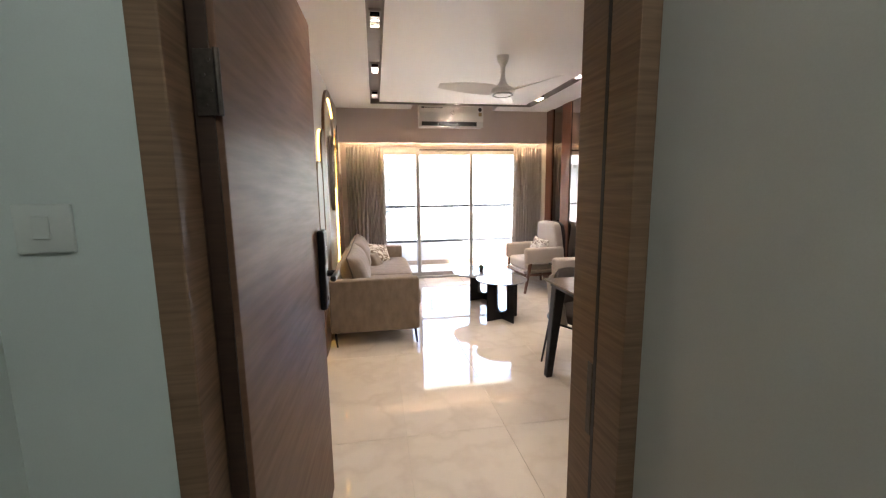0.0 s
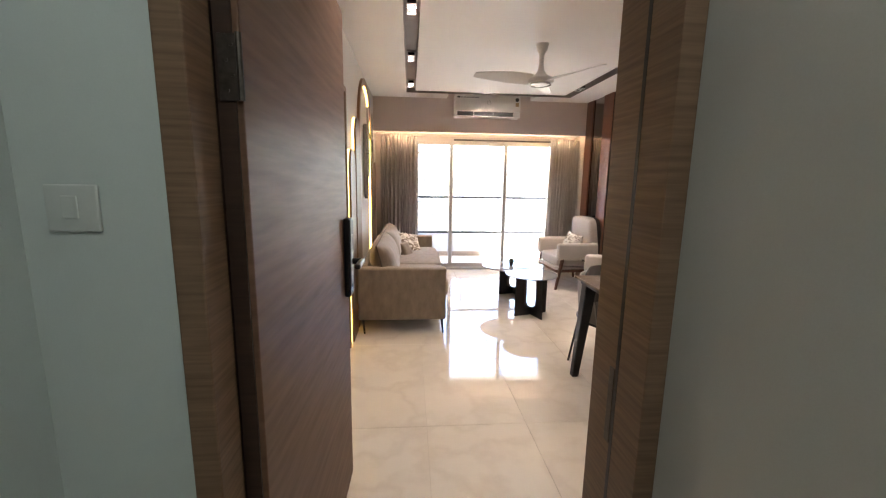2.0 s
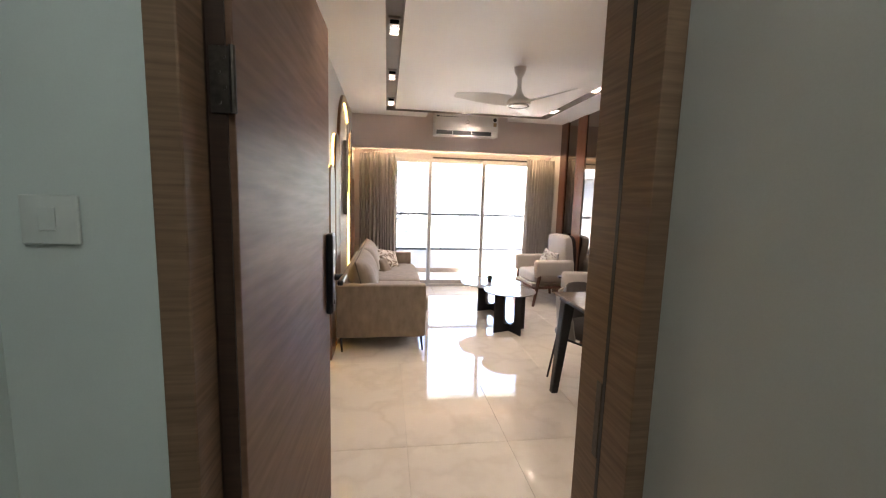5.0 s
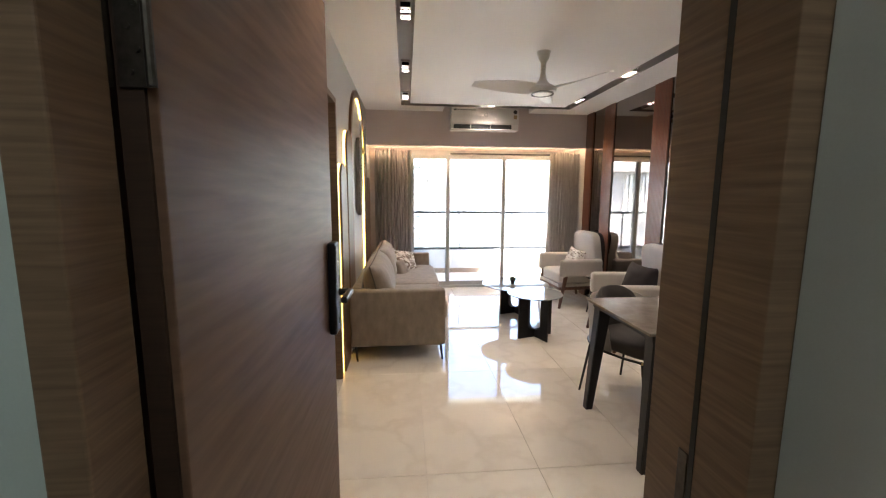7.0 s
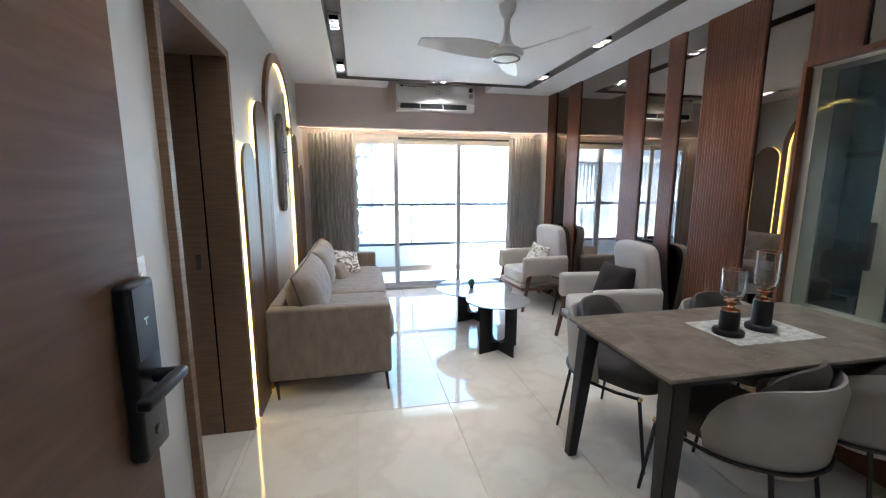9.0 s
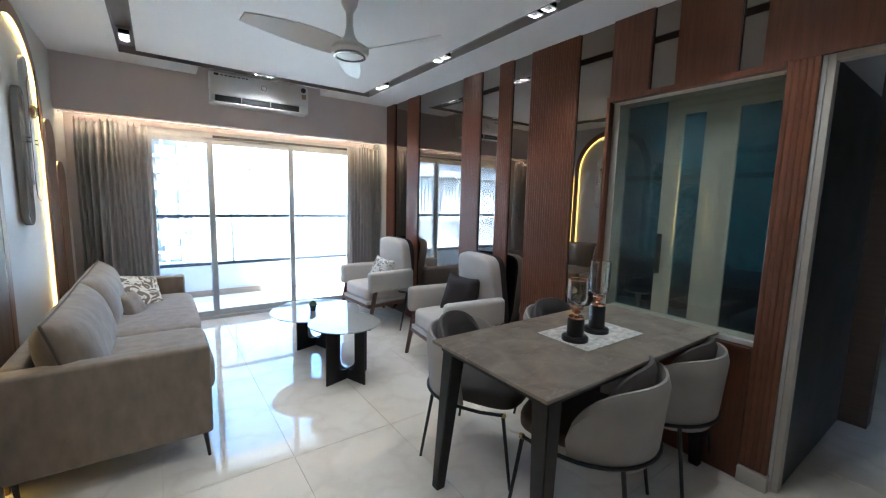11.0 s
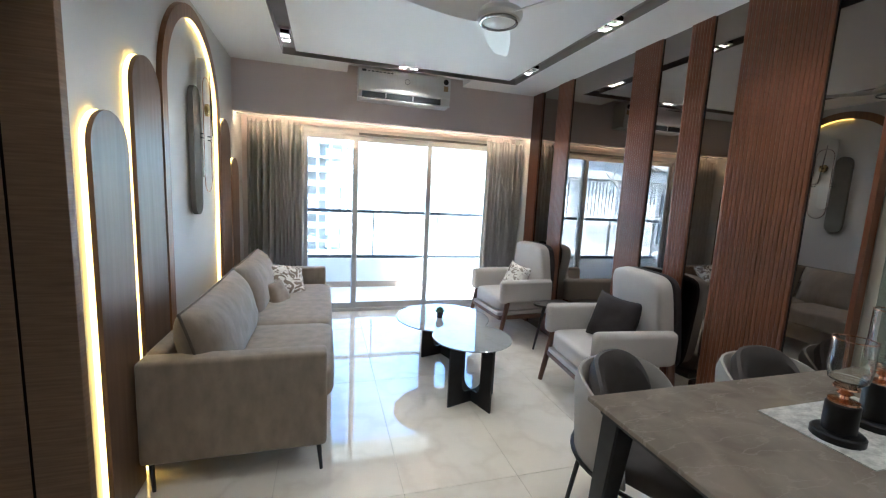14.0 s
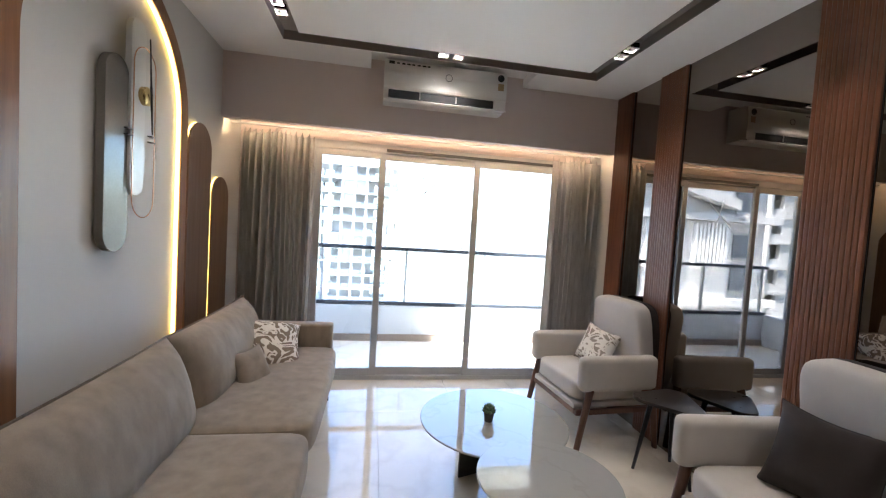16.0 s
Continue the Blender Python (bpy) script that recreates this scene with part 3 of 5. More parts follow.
def arch_ring(y0, y1, top, w=0.075):
    a = thing("lit_wall_arch", "large arched wooden frame with warm light inside", "wall panel", "arch panels on the wall")
    r, c, n = (y1 - y0) / 2, (y0 + y1) / 2, 40
    pts = [(y1, 0.0), (y1, top - r)] + [(c + r * math.cos(math.pi * k / n), top - r + r * math.sin(math.pi * k / n)) for k in range(1, n)] + [(y0, top - r), (y0, 0.0)]
    bm = bmesh.new()
    ribbon(bm, pts, w, 0.0, 0.026, on_wall)
    part("ring", bm, RINGWOOD, a)
    ri = r - w - 0.001
    pts = [(c + ri, 0.5), (c + ri, top - r)] + [(c + ri * math.cos(math.pi * k / n), top - r + ri * math.sin(math.pi * k / n)) for k in range(1, n // 2 + 3)]
    bm = bmesh.new()
    ribbon(bm, pts, 0.006, 0.001, 0.020, on_wall)
    part("led_strip", bm, WARM, a, "glowing warm light strip")


arch_panel(3.565, 3.858, 1.68, "low arched brown veneer panel edged with warm light")
arch_panel(3.925, 4.235, 1.99, "taller arched brown veneer panel edged with warm light")
arch_ring(4.30, 5.50, 2.515)
arch_panel(5.527, 5.858, 1.965, "taller arched brown veneer panel edged with warm light", 0.4, 0.013, 0.024)
arch_panel(5.893, 6.195, 1.67, "low arched brown veneer panel edged with warm light", 0.4, 0.013, 0.024)


def capsule(y0, y1, z0, z1, n=14):
    r, c = (y1 - y0) / 2, (y0 + y1) / 2
    return [(c + r * math.cos(math.pi + math.pi * k / n), z0 + r + r * math.sin(math.pi + math.pi * k / n)) for k in range(n + 1)] + [(c + r * math.cos(math.pi * k / n), z1 - r + r * math.sin(math.pi * k / n)) for k in range(n + 1)]


def wall_clock():
    k = thing("wall_clock", "abstract wall clock of grey and mirrored capsule plates", "clock")
    grey = surface("clock_grey", (0.165, 0.155, 0.138), (0.13, 0.122, 0.108), 0.14, scale=5, bump=0.02)
    silver = surface("clock_silver", (0.66, 0.65, 0.62), (0.60, 0.59, 0.565), 0.32, metal=0.2, scale=4, bump=0.0)
    bm = bmesh.new()
    slab(bm, capsule(4.74, 4.90, 1.21, 2.035), 0.012, 0.045, place=on_wall, bevel=0.003)
    part("grey_plate", bm, grey, k, "grey lacquered plate")
    bm = bmesh.new()
    slab(bm, capsule(4.89, 5.00, 1.46, 2.24), 0.03, 0.055, place=on_wall, bevel=0.003)
    part("mirror_plate", bm, silver, k, "pale mirrored plate")
    bm = bmesh.new()
    loop = capsule(4.90, 5.075, 1.36, 2.13, 16)
    tube(bm, [on_wall(y, z, 0.06) for y, z in loop + loop[:2]], 0.0025, 6)
    part("wire_outline", bm, GOLD, k, "thin gold wire outline")
    bm = bmesh.new()
    lathe(bm, [(0, 0), (0.042, 0), (0.042, 0.018), (0.030, 0.026), (0, 0.026)], 24)
    part("hub", turn(bm, pose(XL + 0.055, 4.985, 1.915, 0, 90, 0)), BRASS, k, "brass clock hub", smooth=True)
    for dy, dz in ((0.015, -0.17), (-0.02, 0.25)):
        bm = bmesh.new()
        tube(bm, [on_wall(4.985 - dy * 0.25, 1.915 - dz * 0.25, 0.088), on_wall(4.985 + dy, 1.915 + dz, 0.088)], 0.005, 6, 0.003)
        part("clock_hand", bm, BLACK, k)
    for y in (4.86, 5.04):
        for z in (1.715, 1.742):
            part("hour_mark", boxes((XL + 0.046, XL + 0.064, y, y + 0.035, z, z + 0.006)), BLACK, k)


wall_clock()


# ---- mirror and fluted wood on the far side wall ----
def mirror(name, y0, y1, z0, z1):
    m = thing(name, "bronze tinted mirror strip between wood panels", "mirror", "mirror strips")
    part("pane", boxes((2.781, 2.789, y0 + 0.004, y1 - 0.004, z0, z1)), MIRROR, m)
    for y in (y0, y1 - 0.004):
        part("edge_strip", boxes((2.778, 2.789, y, y + 0.004, z0, z1)), BLACK, m, "thin dark edge strip")
    return m


for y0, y1, z0, z1 in ((5.55, 5.86, 0.0, ZC), (4.50, 5.30, 0.0, ZC), (4.00, 4.235, 0.0, ZC), (3.637, 3.84, 0.0, ZC), (2.94, 3.20, 0.0, ZC), (2.54, 2.69, 2.10, ZC), (2.13, 2.236, 2.10, ZC)):
    mirror("mirror_strip", y0, y1, z0, z1)

slat_mesh = {}


def fluted(y0, y1, z0, z1, label, pitch=0.0225):
    """Wood backing with upright half-round slats, each a mesh of its own."""
    f = thing("fluted_panel", label, "wall panel", "fluted panels")
    part("backing", boxes((2.772, 2.789, y0, y1, z0, z1)), VENEER, f)
    n = max(1, round((y1 - y0) / pitch))
    w = (y1 - y0) / n
    key = (round(w, 4), z0, z1)
    if key not in slat_mesh:
        bm = bmesh.new()
        h = w / 2 - 0.0010
        prof = [(-h, 0.0), (-h, -0.0035), (-h + 0.0035, -0.006), (h - 0.0035, -0.006), (h, -0.0035), (h, 0.0)]
        low = [bm.verts.new((d, y, z0)) for y, d in prof]
        top = [bm.verts.new((d, y, z1)) for y, d in prof]
        for i in range(6):
            bm.faces.new((low[i], low[(i + 1) % 6], top[(i + 1) % 6], top[i]))
        bm.faces.new(low), bm.faces.new(top)
        bmesh.ops.recalc_face_normals(bm, faces=bm.faces)
        me = bpy.data.meshes.new("slat")
        bm.to_mesh(me)
        bm.free()
        me.materials.append(SLATWOOD)
        slat_mesh[key] = me
    for i in range(n):
        s = new("slat", slat_mesh[key])
        s.parent = f
        s.location = (2.772, y0 + (i + 0.5) * w, 0)


SLATWOOD = surface("slat_veneer", (0.185, 0.069, 0.035), (0.118, 0.043, 0.022), 0.33, scale=3.0, stretch=(18, 18, 1.0), fine=16, bump=0.06, detail=9, per_object=0.08)
FL = "reddish brown fluted wood wall panel"
fluted(5.30, 5.55, 0.0, ZC, FL)
fluted(4.235, 4.50, 0.0, ZC, FL)
fluted(3.84, 4.00, 0.0, ZC, FL)
fluted(3.20, 3.637, 0.0, ZC, FL)
fluted(1.915, 2.035, 0.085, 2.105, "fluted wood post beside the passage opening")


def plain_panel(y0, y1, z0, z1, label):
    return tagged(part("wood_panel", boxes((2.763, 2.789, y0, y1, z0, z1), bevel=0.0015), VENEER), label, "wall panel", "plain wood panels")


plain_panel(5.86, 6.063, 0.0, ZC, "plain reddish brown veneer panel in the corner")
plain_panel(2.69, 2.94, 2.105, ZC, "plain reddish brown veneer panel over the window")
plain_panel(2.236, 2.54, 2.105, ZC, "plain reddish brown veneer panel over the window")
plain_panel(0.9, 2.13, 2.105, ZC, "plain reddish brown veneer panel over the passage")
plain_panel(2.037, 2.94, 0.0, 0.715, "plain reddish brown veneer panel under the window")
tagged(part("passage_skirting", boxes((2.745, 2.79, 1.905, 2.035, 0.0, 0.083), bevel=0.003), CREAMFRAME), "pale stone skirting under the fluted post", "skirting", kind="structure")
tagged(part("window_trim", boxes((2.745, 2.795, 2.925, 2.945, 0.715, 2.105), (2.745, 2.795, 2.037, 2.925, 2.075, 2.105), (2.745, 2.795, 2.037, 2.925, 0.70, 0.715)), VENEER), "wood trim round the inner window", "trim", kind="structure")

# interior window with cream shutters
iw = tagged(thing("window_2", "inner window with cream framed sliding glass shutters", "window"), kind="structure")
part("window_frame", boxes((2.84, 2.938, 2.04, 2.052, 0.715, 2.075), (2.80, 2.938, 2.885, 2.925, 0.715, 2.075), (2.80, 2.938, 2.052, 2.885, 2.058, 2.075), (2.80, 2.938, 2.052, 2.885, 0.715, 0.745), bevel=0.002), CREAMFRAME, iw)
for y0, y1 in ((2.531, 2.632), (2.249, 2.415)):
    part("shutter_stile", boxes((2.908, 2.932, y0, y1, 0.745, 2.056), bevel=0.002), CREAMFRAME, iw, "cream shutter stile")
part("shutter_rail", boxes((2.908, 2.932, 2.053, 2.249, 1.965, 2.056), (2.908, 2.932, 2.415, 2.531, 1.965, 2.056), bevel=0.002), CREAMFRAME, iw, "cream shutter rail")
for y0, y1, z1 in ((2.632, 2.884, 2.056), (2.415, 2.531, 1.965), (2.053, 2.249, 1.965)):
    g = part("pane", boxes((2.917, 2.923, y0, y1, 0.745, z1)), TEALGLASS, iw, "teal tinted pane")
    g.visible_shadow = False
part("handle", boxes((2.878, 2.908, 2.598, 2.622, 1.0, 1.25), bevel=0.004), LOCKBLACK, iw, "long black pull handle")
outer = part("fixed_pane", boxes((2.802, 2.808, 2.042, 2.885, 0.745, 2.058)), SMOKEGLASS, iw)
outer.visible_shadow = False

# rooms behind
# the passage's lack of light is put into this wall colour
PASSAGEDIM = surface("passage_dimmed_paint", (0.20, 0.225, 0.25), (0.17, 0.19, 0.21), 0.6, scale=2)
# grey laminate, taken darker so that the passage reads as dim
DARKGREY = surface("dimmed_grey_laminate", (0.045, 0.05, 0.05), (0.035, 0.038, 0.038), 0.4, scale=4)
structure("kitchen_wall_east", boxes((4.6, 4.75, 1.90, 6.6, 0, 2.7)), TEAL, "wall with dark teal leafy wallpaper", "wall")
structure("kitchen_wall_south", boxes((2.95, 4.6, 1.90, 2.02, 0, 2.7)), WALL, "plain wall between passage and inner room", "wall")
# the opening is out of view, added to bring daylight onto the wallpaper
structure("kitchen_wall_north", boxes((2.95, 3.5, 3.9, 4.05, 0, 2.7), (4.1, 4.6, 3.9, 4.05, 0, 2.7), (3.5, 4.1, 3.9, 4.05, 0, 1.2), (3.5, 4.1, 3.9, 4.05, 1.8, 2.7)), WALL, "end wall of the inner room with an added daylight opening", "wall")
structure("passage_wall_south", boxes((2.79, 6.4, 0.45, 0.6, 0, 2.7)), DARKGREY, "passage wall with its dimness put into the colour", "wall")
structure("passage_wall_east", boxes((6.25, 6.4, 0.6, 1.9, 0, 2.7)), PASSAGEDIM, "passage end wall with dimness put into its paint", "wall")
structure("passage_wall_north", boxes((4.75, 6.25, 1.9, 2.02, 0, 2.7)), PASSAGEDIM, "passage side wall with dimness put into its paint", "wall")
structure("inner_rooms_ceiling", boxes((2.95, 6.4, 0.45, 4.05, 2.6, 2.7)), CEIL, "white ceiling of the inner rooms", "ceiling")
tagged(part("passage_jamb", boxes((2.80, 2.862, 1.872, 1.90, 0, 2.11), (2.80, 2.862, 0.6, 0.64, 0, 2.11), (2.80, 2.862, 0.64, 1.872, 2.08, 2.11), bevel=0.003), CREAMFRAME), "cream stone lining of the passage opening", "door frame", kind="structure")

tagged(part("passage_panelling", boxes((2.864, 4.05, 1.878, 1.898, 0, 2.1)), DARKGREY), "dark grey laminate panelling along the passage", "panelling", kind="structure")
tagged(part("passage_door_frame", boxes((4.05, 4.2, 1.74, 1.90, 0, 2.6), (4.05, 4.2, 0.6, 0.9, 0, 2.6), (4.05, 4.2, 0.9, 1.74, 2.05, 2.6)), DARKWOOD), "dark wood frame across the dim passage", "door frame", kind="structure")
wd = thing("wardrobe", "tall dark wardrobe standing in the dim passage room", "wardrobe")
part("body", boxes((5.55, 6.2, 0.65, 1.45, 0.02, 2.2), bevel=0.004), DARKWOOD, wd)
for y in (0.66, 1.06):
    dd = part("door", boxes((5.53, 5.548, y, y + 0.385, 0.06, 2.18), bevel=0.002), DARKWOOD, wd)
    part("handle", boxes((5.515, 5.53, y + (0.34 if y < 1 else 0.03), y + (0.355 if y < 1 else 0.045), 1.0, 1.2)), STEEL, dd)

structure("wall_rail", boxes((4.585, 4.599, 2.02, 3.9, 1.68, 1.73)), surface("teal_paint", (0.03, 0.075, 0.09), rough=0.5, scale=5), "dark teal rail on the papered wall", "trim")


def inner_sofa():
    c = thing("slate_sofa", "dark slate blue sofa along the papered wall", "sofa")
    cloth = surface("slate_cloth", (0.045, 0.06, 0.08), (0.03, 0.042, 0.058), 0.8, scale=7, fine=400, bump=0.2)
    part("base", boxes((3.86, 4.56, 2.35, 3.85, 0.06, 0.30), bevel=0.02), cloth, c, smooth=True)
    part("back", boxes((4.36, 4.57, 2.35, 3.85, 0.30, 0.88), bevel=0.06, seg=4), cloth, c, smooth=True)
    for y in (2.35, 3.70):
        part("armrest", boxes((3.84, 4.40, y, y + 0.15, 0.10, 0.62), bevel=0.04, seg=4), cloth, c, smooth=True)
    for y in (2.50, 3.105):
        bm = bmesh.new()
        pad(bm, 4.11, y + 0.30, 0.38, 0.56, 0.595, 0.17, 7.0, 20, 0.1)
        part("seat_cushion", bm, cloth, c, smooth=True)
    for x in (3.9, 4.5):
        for y in (2.42, 3.78):
            part("foot", boxes((x - 0.02, x + 0.02, y - 0.02, y + 0.02, 0.0, 0.06)), BLACK, c)


def pedestal_table():
    t = thing("pedestal_table", "small round chrome pedestal table in the inner room", "side table", at=pose(3.62, 3.09, 0))
    chrome = surface("table_chrome", (0.6, 0.6, 0.6), rough=0.15, metal=1.0, scale=20, bump=0.0)
    for name, prof in (("tabletop", [(0, 0.70), (0.115, 0.70), (0.12, 0.707), (0.115, 0.714), (0, 0.714)]), ("stem", [(0, 0.02), (0.016, 0.02), (0.013, 0.35), (0.03, 0.70), (0, 0.70)]), ("foot", [(0, 0), (0.14, 0), (0.13, 0.012), (0.02, 0.022), (0, 0.022)])):
        bm = bmesh.new()
        lathe(bm, prof, 28)
        part(name, bm, chrome, t, smooth=True)


# bedroom behind the inner door
structure("bedroom_wall_west", boxes((-3.65, -3.5, 0.8, 5.2, 0, 2.7)), WALL, "plain bedroom wall", "wall")
structure("bedroom_wall_south", boxes((-3.5, XL - 0.25, 0.95, 1.1, 0, 2.7)), WALL, "plain bedroom wall", "wall")
structure("bedroom_wall_north", boxes((-3.5, -1.9, 5.0, 5.15, 0, 2.7), (-0.75, XL - 0.25, 5.0, 5.15, 0, 2.7), (-1.9, -0.75, 5.0, 5.15, 2.0, 2.7), (-1.9, -0.75, 5.0, 5.15, 0, 0.88)), WALL, "bedroom wall with a window", "wall")
bw = tagged(thing("window_3", "bedroom window in pale aluminium frames", "window"), kind="structure")
part("window_frame", boxes((-1.9, -1.86, 5.03, 5.10, 0.88, 2.0), (-0.79, -0.75, 5.03, 5.10, 0.88, 2.0), (-1.86, -0.79, 5.03, 5.10, 1.96, 2.0), (-1.86, -0.79, 5.03, 5.10, 0.88, 0.92), (-1.345, -1.305, 5.04, 5.09, 0.92, 1.96)), ALU, bw)
blind = thing("roman_blind", "half lowered slate blue blind over the bedroom window", "blind")
SLATEBLUE = surface("blind_cloth", (0.10, 0.14, 0.18), (0.07, 0.10, 0.13), 0.9, scale=5, fine=300, bump=0.2)
for k in range(4):
    part("fold", boxes((-1.92, -0.73, 4.975 - 0.006 * (k % 2), 4.99, 1.46 + k * 0.15, 1.46 + k * 0.15 + 0.147), bevel=0.003), SLATEBLUE, blind)
bed = thing("bed", "bed with pale blue bedding under the bedroom window", "bed")
QUILT = surface("quilt", (0.36, 0.46, 0.54), (0.28, 0.37, 0.45), 0.9, scale=5, fine=300, bump=0.3)
part("frame", boxes((-2.6, -0.78, 3.2, 4.93, 0.0, 0.30), bevel=0.01), DARKWOOD, bed)
bm = bmesh.new()
pad(bm, -1.69, 4.06, 0.42, 1.80, 1.70, 0.24, 10.0, 24, 0.08)
part("mattress", bm, QUILT, bed, smooth=True)
bm = bmesh.new()
pad(bm, -1.1, 4.55, 0.62, 0.55, 0.40, 0.16, 4.0, 20, 0.3)
part("pillow", bm, QUILT, bed, smooth=True)
structure("bedroom_ceiling", boxes((-3.65, XL - 0.25, 0.8, 5.2, 2.6, 2.7)), CEIL, "white bedroom ceiling", "ceiling")


# ---- windows and balcony ----
win = tagged(thing("window_1", "wide sliding balcony window in pale aluminium frames", "window"), kind="structure")
part("window_frame", boxes((0.22, 0.265, 6.50, 6.60, 0.0, 2.10), (2.475, 2.52, 6.50, 6.60, 0.0, 2.10), (0.265, 2.475, 6.50, 6.60, 2.03, 2.10), (0.265, 2.475, 6.50, 6.60, 0.0, 0.035), bevel=0.002), ALU, win)
for i, (x0, x1, y, s) in enumerate(((0.265, 0.86, 6.515, 0.05), (0.80, 1.73, 6.548, 0.042), (1.665, 2.475, 6.515, 0.05))):
    sh = part("sash", boxes((x0, x0 + s, y, y + 0.028, 0.035, 2.03), (x1 - s, x1, y, y + 0.028, 0.035, 2.03), (x0 + s, x1 - s, y, y + 0.028, 1.975, 2.03), (x0 + s, x1 - s, y, y + 0.028, 0.035, 0.10), bevel=0.002), ALU, win)
    g = part("pane", boxes((x0 + s, x1 - s, y + 0.011, y + 0.017, 0.10, 1.975)), PANE, sh)
    g.visible_shadow = False
part("top_track", boxes((0.86, 2.475, 6.488, 6.50, 2.04, 2.065)), SLATE, win)

rail = thing("balcony_railing", "metal balcony railing with clear glass panels", "railing")
part("top_rail", boxes((-0.86, 3.26, 7.785, 7.835, 1.10, 1.145), bevel=0.006), RAILGREY, rail)
part("bottom_rail", boxes((-0.86, 3.26, 7.77, 7.85, 0.432, 0.475), bevel=0.004), RAILGREY, rail)
for x in (-0.80, 0.18, 1.17, 2.16, 3.15):
    part("post", boxes((x + 0.008, x + 0.036, 7.79, 7.83, 0.475, 1.10), bevel=0.003), ALU, rail)
for x in (-0.745, 0.235, 1.225, 2.215):
    g = part("glass_panel", boxes((x, x + 0.915, 7.806, 7.814, 0.49, 1.09)), SLATEGLASS, rail)
    g.visible_shadow = False


def curtain(x0, x1, folds, label):
    c = thing("curtain", label, "curtain", "window curtains")
    bm = bmesh.new()
    n, m = folds * 12, 22
    rows = []
    for j in range(m + 1):
        z = 0.015 + (2.095 - 0.015) * j / m
        gather = 1.0 - 0.05 * (j / m) ** 3
        row = []
        for i in range(n + 1):
            u = i / n
            ph = 2 * math.pi * folds * u + 1.3 * math.sin(3.1 * u * math.pi + x0) + 0.25 * math.sin(2.5 * z + 5 * u)
            amp = 0.034 + 0.014 * math.sin(7 * u + x0) + 0.009 * math.sin(z * 3 + u * 17) - 0.012 * (j / m) ** 4
            xm = (x0 + x1) / 2
            x = xm + (x0 + (x1 - x0) * u - xm) * (0.97 if gather == 1.0 else gather) + 0.008 * math.sin(1.7 * z + 11 * u)
            top = max(0.0, (j - m + 3) / 3)
            peak = (0.5 + 0.5 * math.sin(ph + 0.6)) ** 3
            row.append((x + 0.006 * top * math.cos(ph), 6.27 + amp * math.sin(ph), z + top * (0.045 * peak - 0.035 - 0.012 * math.sin(9 * u))))
        rows.append(row)
    front = [[bm.verts.new(p) for p in r] for r in rows]
    back = [[bm.verts.new((p[0], p[1] + 0.004, p[2])) for p in r] for r in rows]
    for j in range(m):
        for i in range(n):
            bm.faces.new((front[j][i], front[j][i + 1], front[j + 1][i + 1], front[j + 1][i]))
            bm.faces.new((back[j][i], back[j + 1][i], back[j + 1][i + 1], back[j][i + 1]))
    for j in range(m):
        for e in (0, n):
            bm.faces.new((front[j][e], front[j + 1][e], back[j + 1][e], back[j][e]))
    for i in range(n):
        for e in (0, m):
            bm.faces.new((front[e][i], front[e][i + 1], back[e][i + 1], back[e][i]))
    part("cloth", bm, CURTAIN, c, smooth=True)


curtain(-0.262, 0.285, 12, "drawn back greige curtain with deep folds by the sofa")
curtain(2.315, 2.765, 10, "drawn back greige curtain with deep folds by the armchair")
bm = bmesh.new()
tube(bm, [(XL, 6.26, 2.118), (2.76, 6.26, 2.118)], 0.008, 8)
tagged(part("curtain_rail", bm, ALU), "slim aluminium curtain rail behind the bulkhead", "curtain rail")
tagged(part("pelmet_light_strip", boxes((XL + 0.02, 2.74, 6.128, 6.142, 2.125, 2.135)), PELMETLED), "warm glowing light strip behind the bulkhead", "light strip")

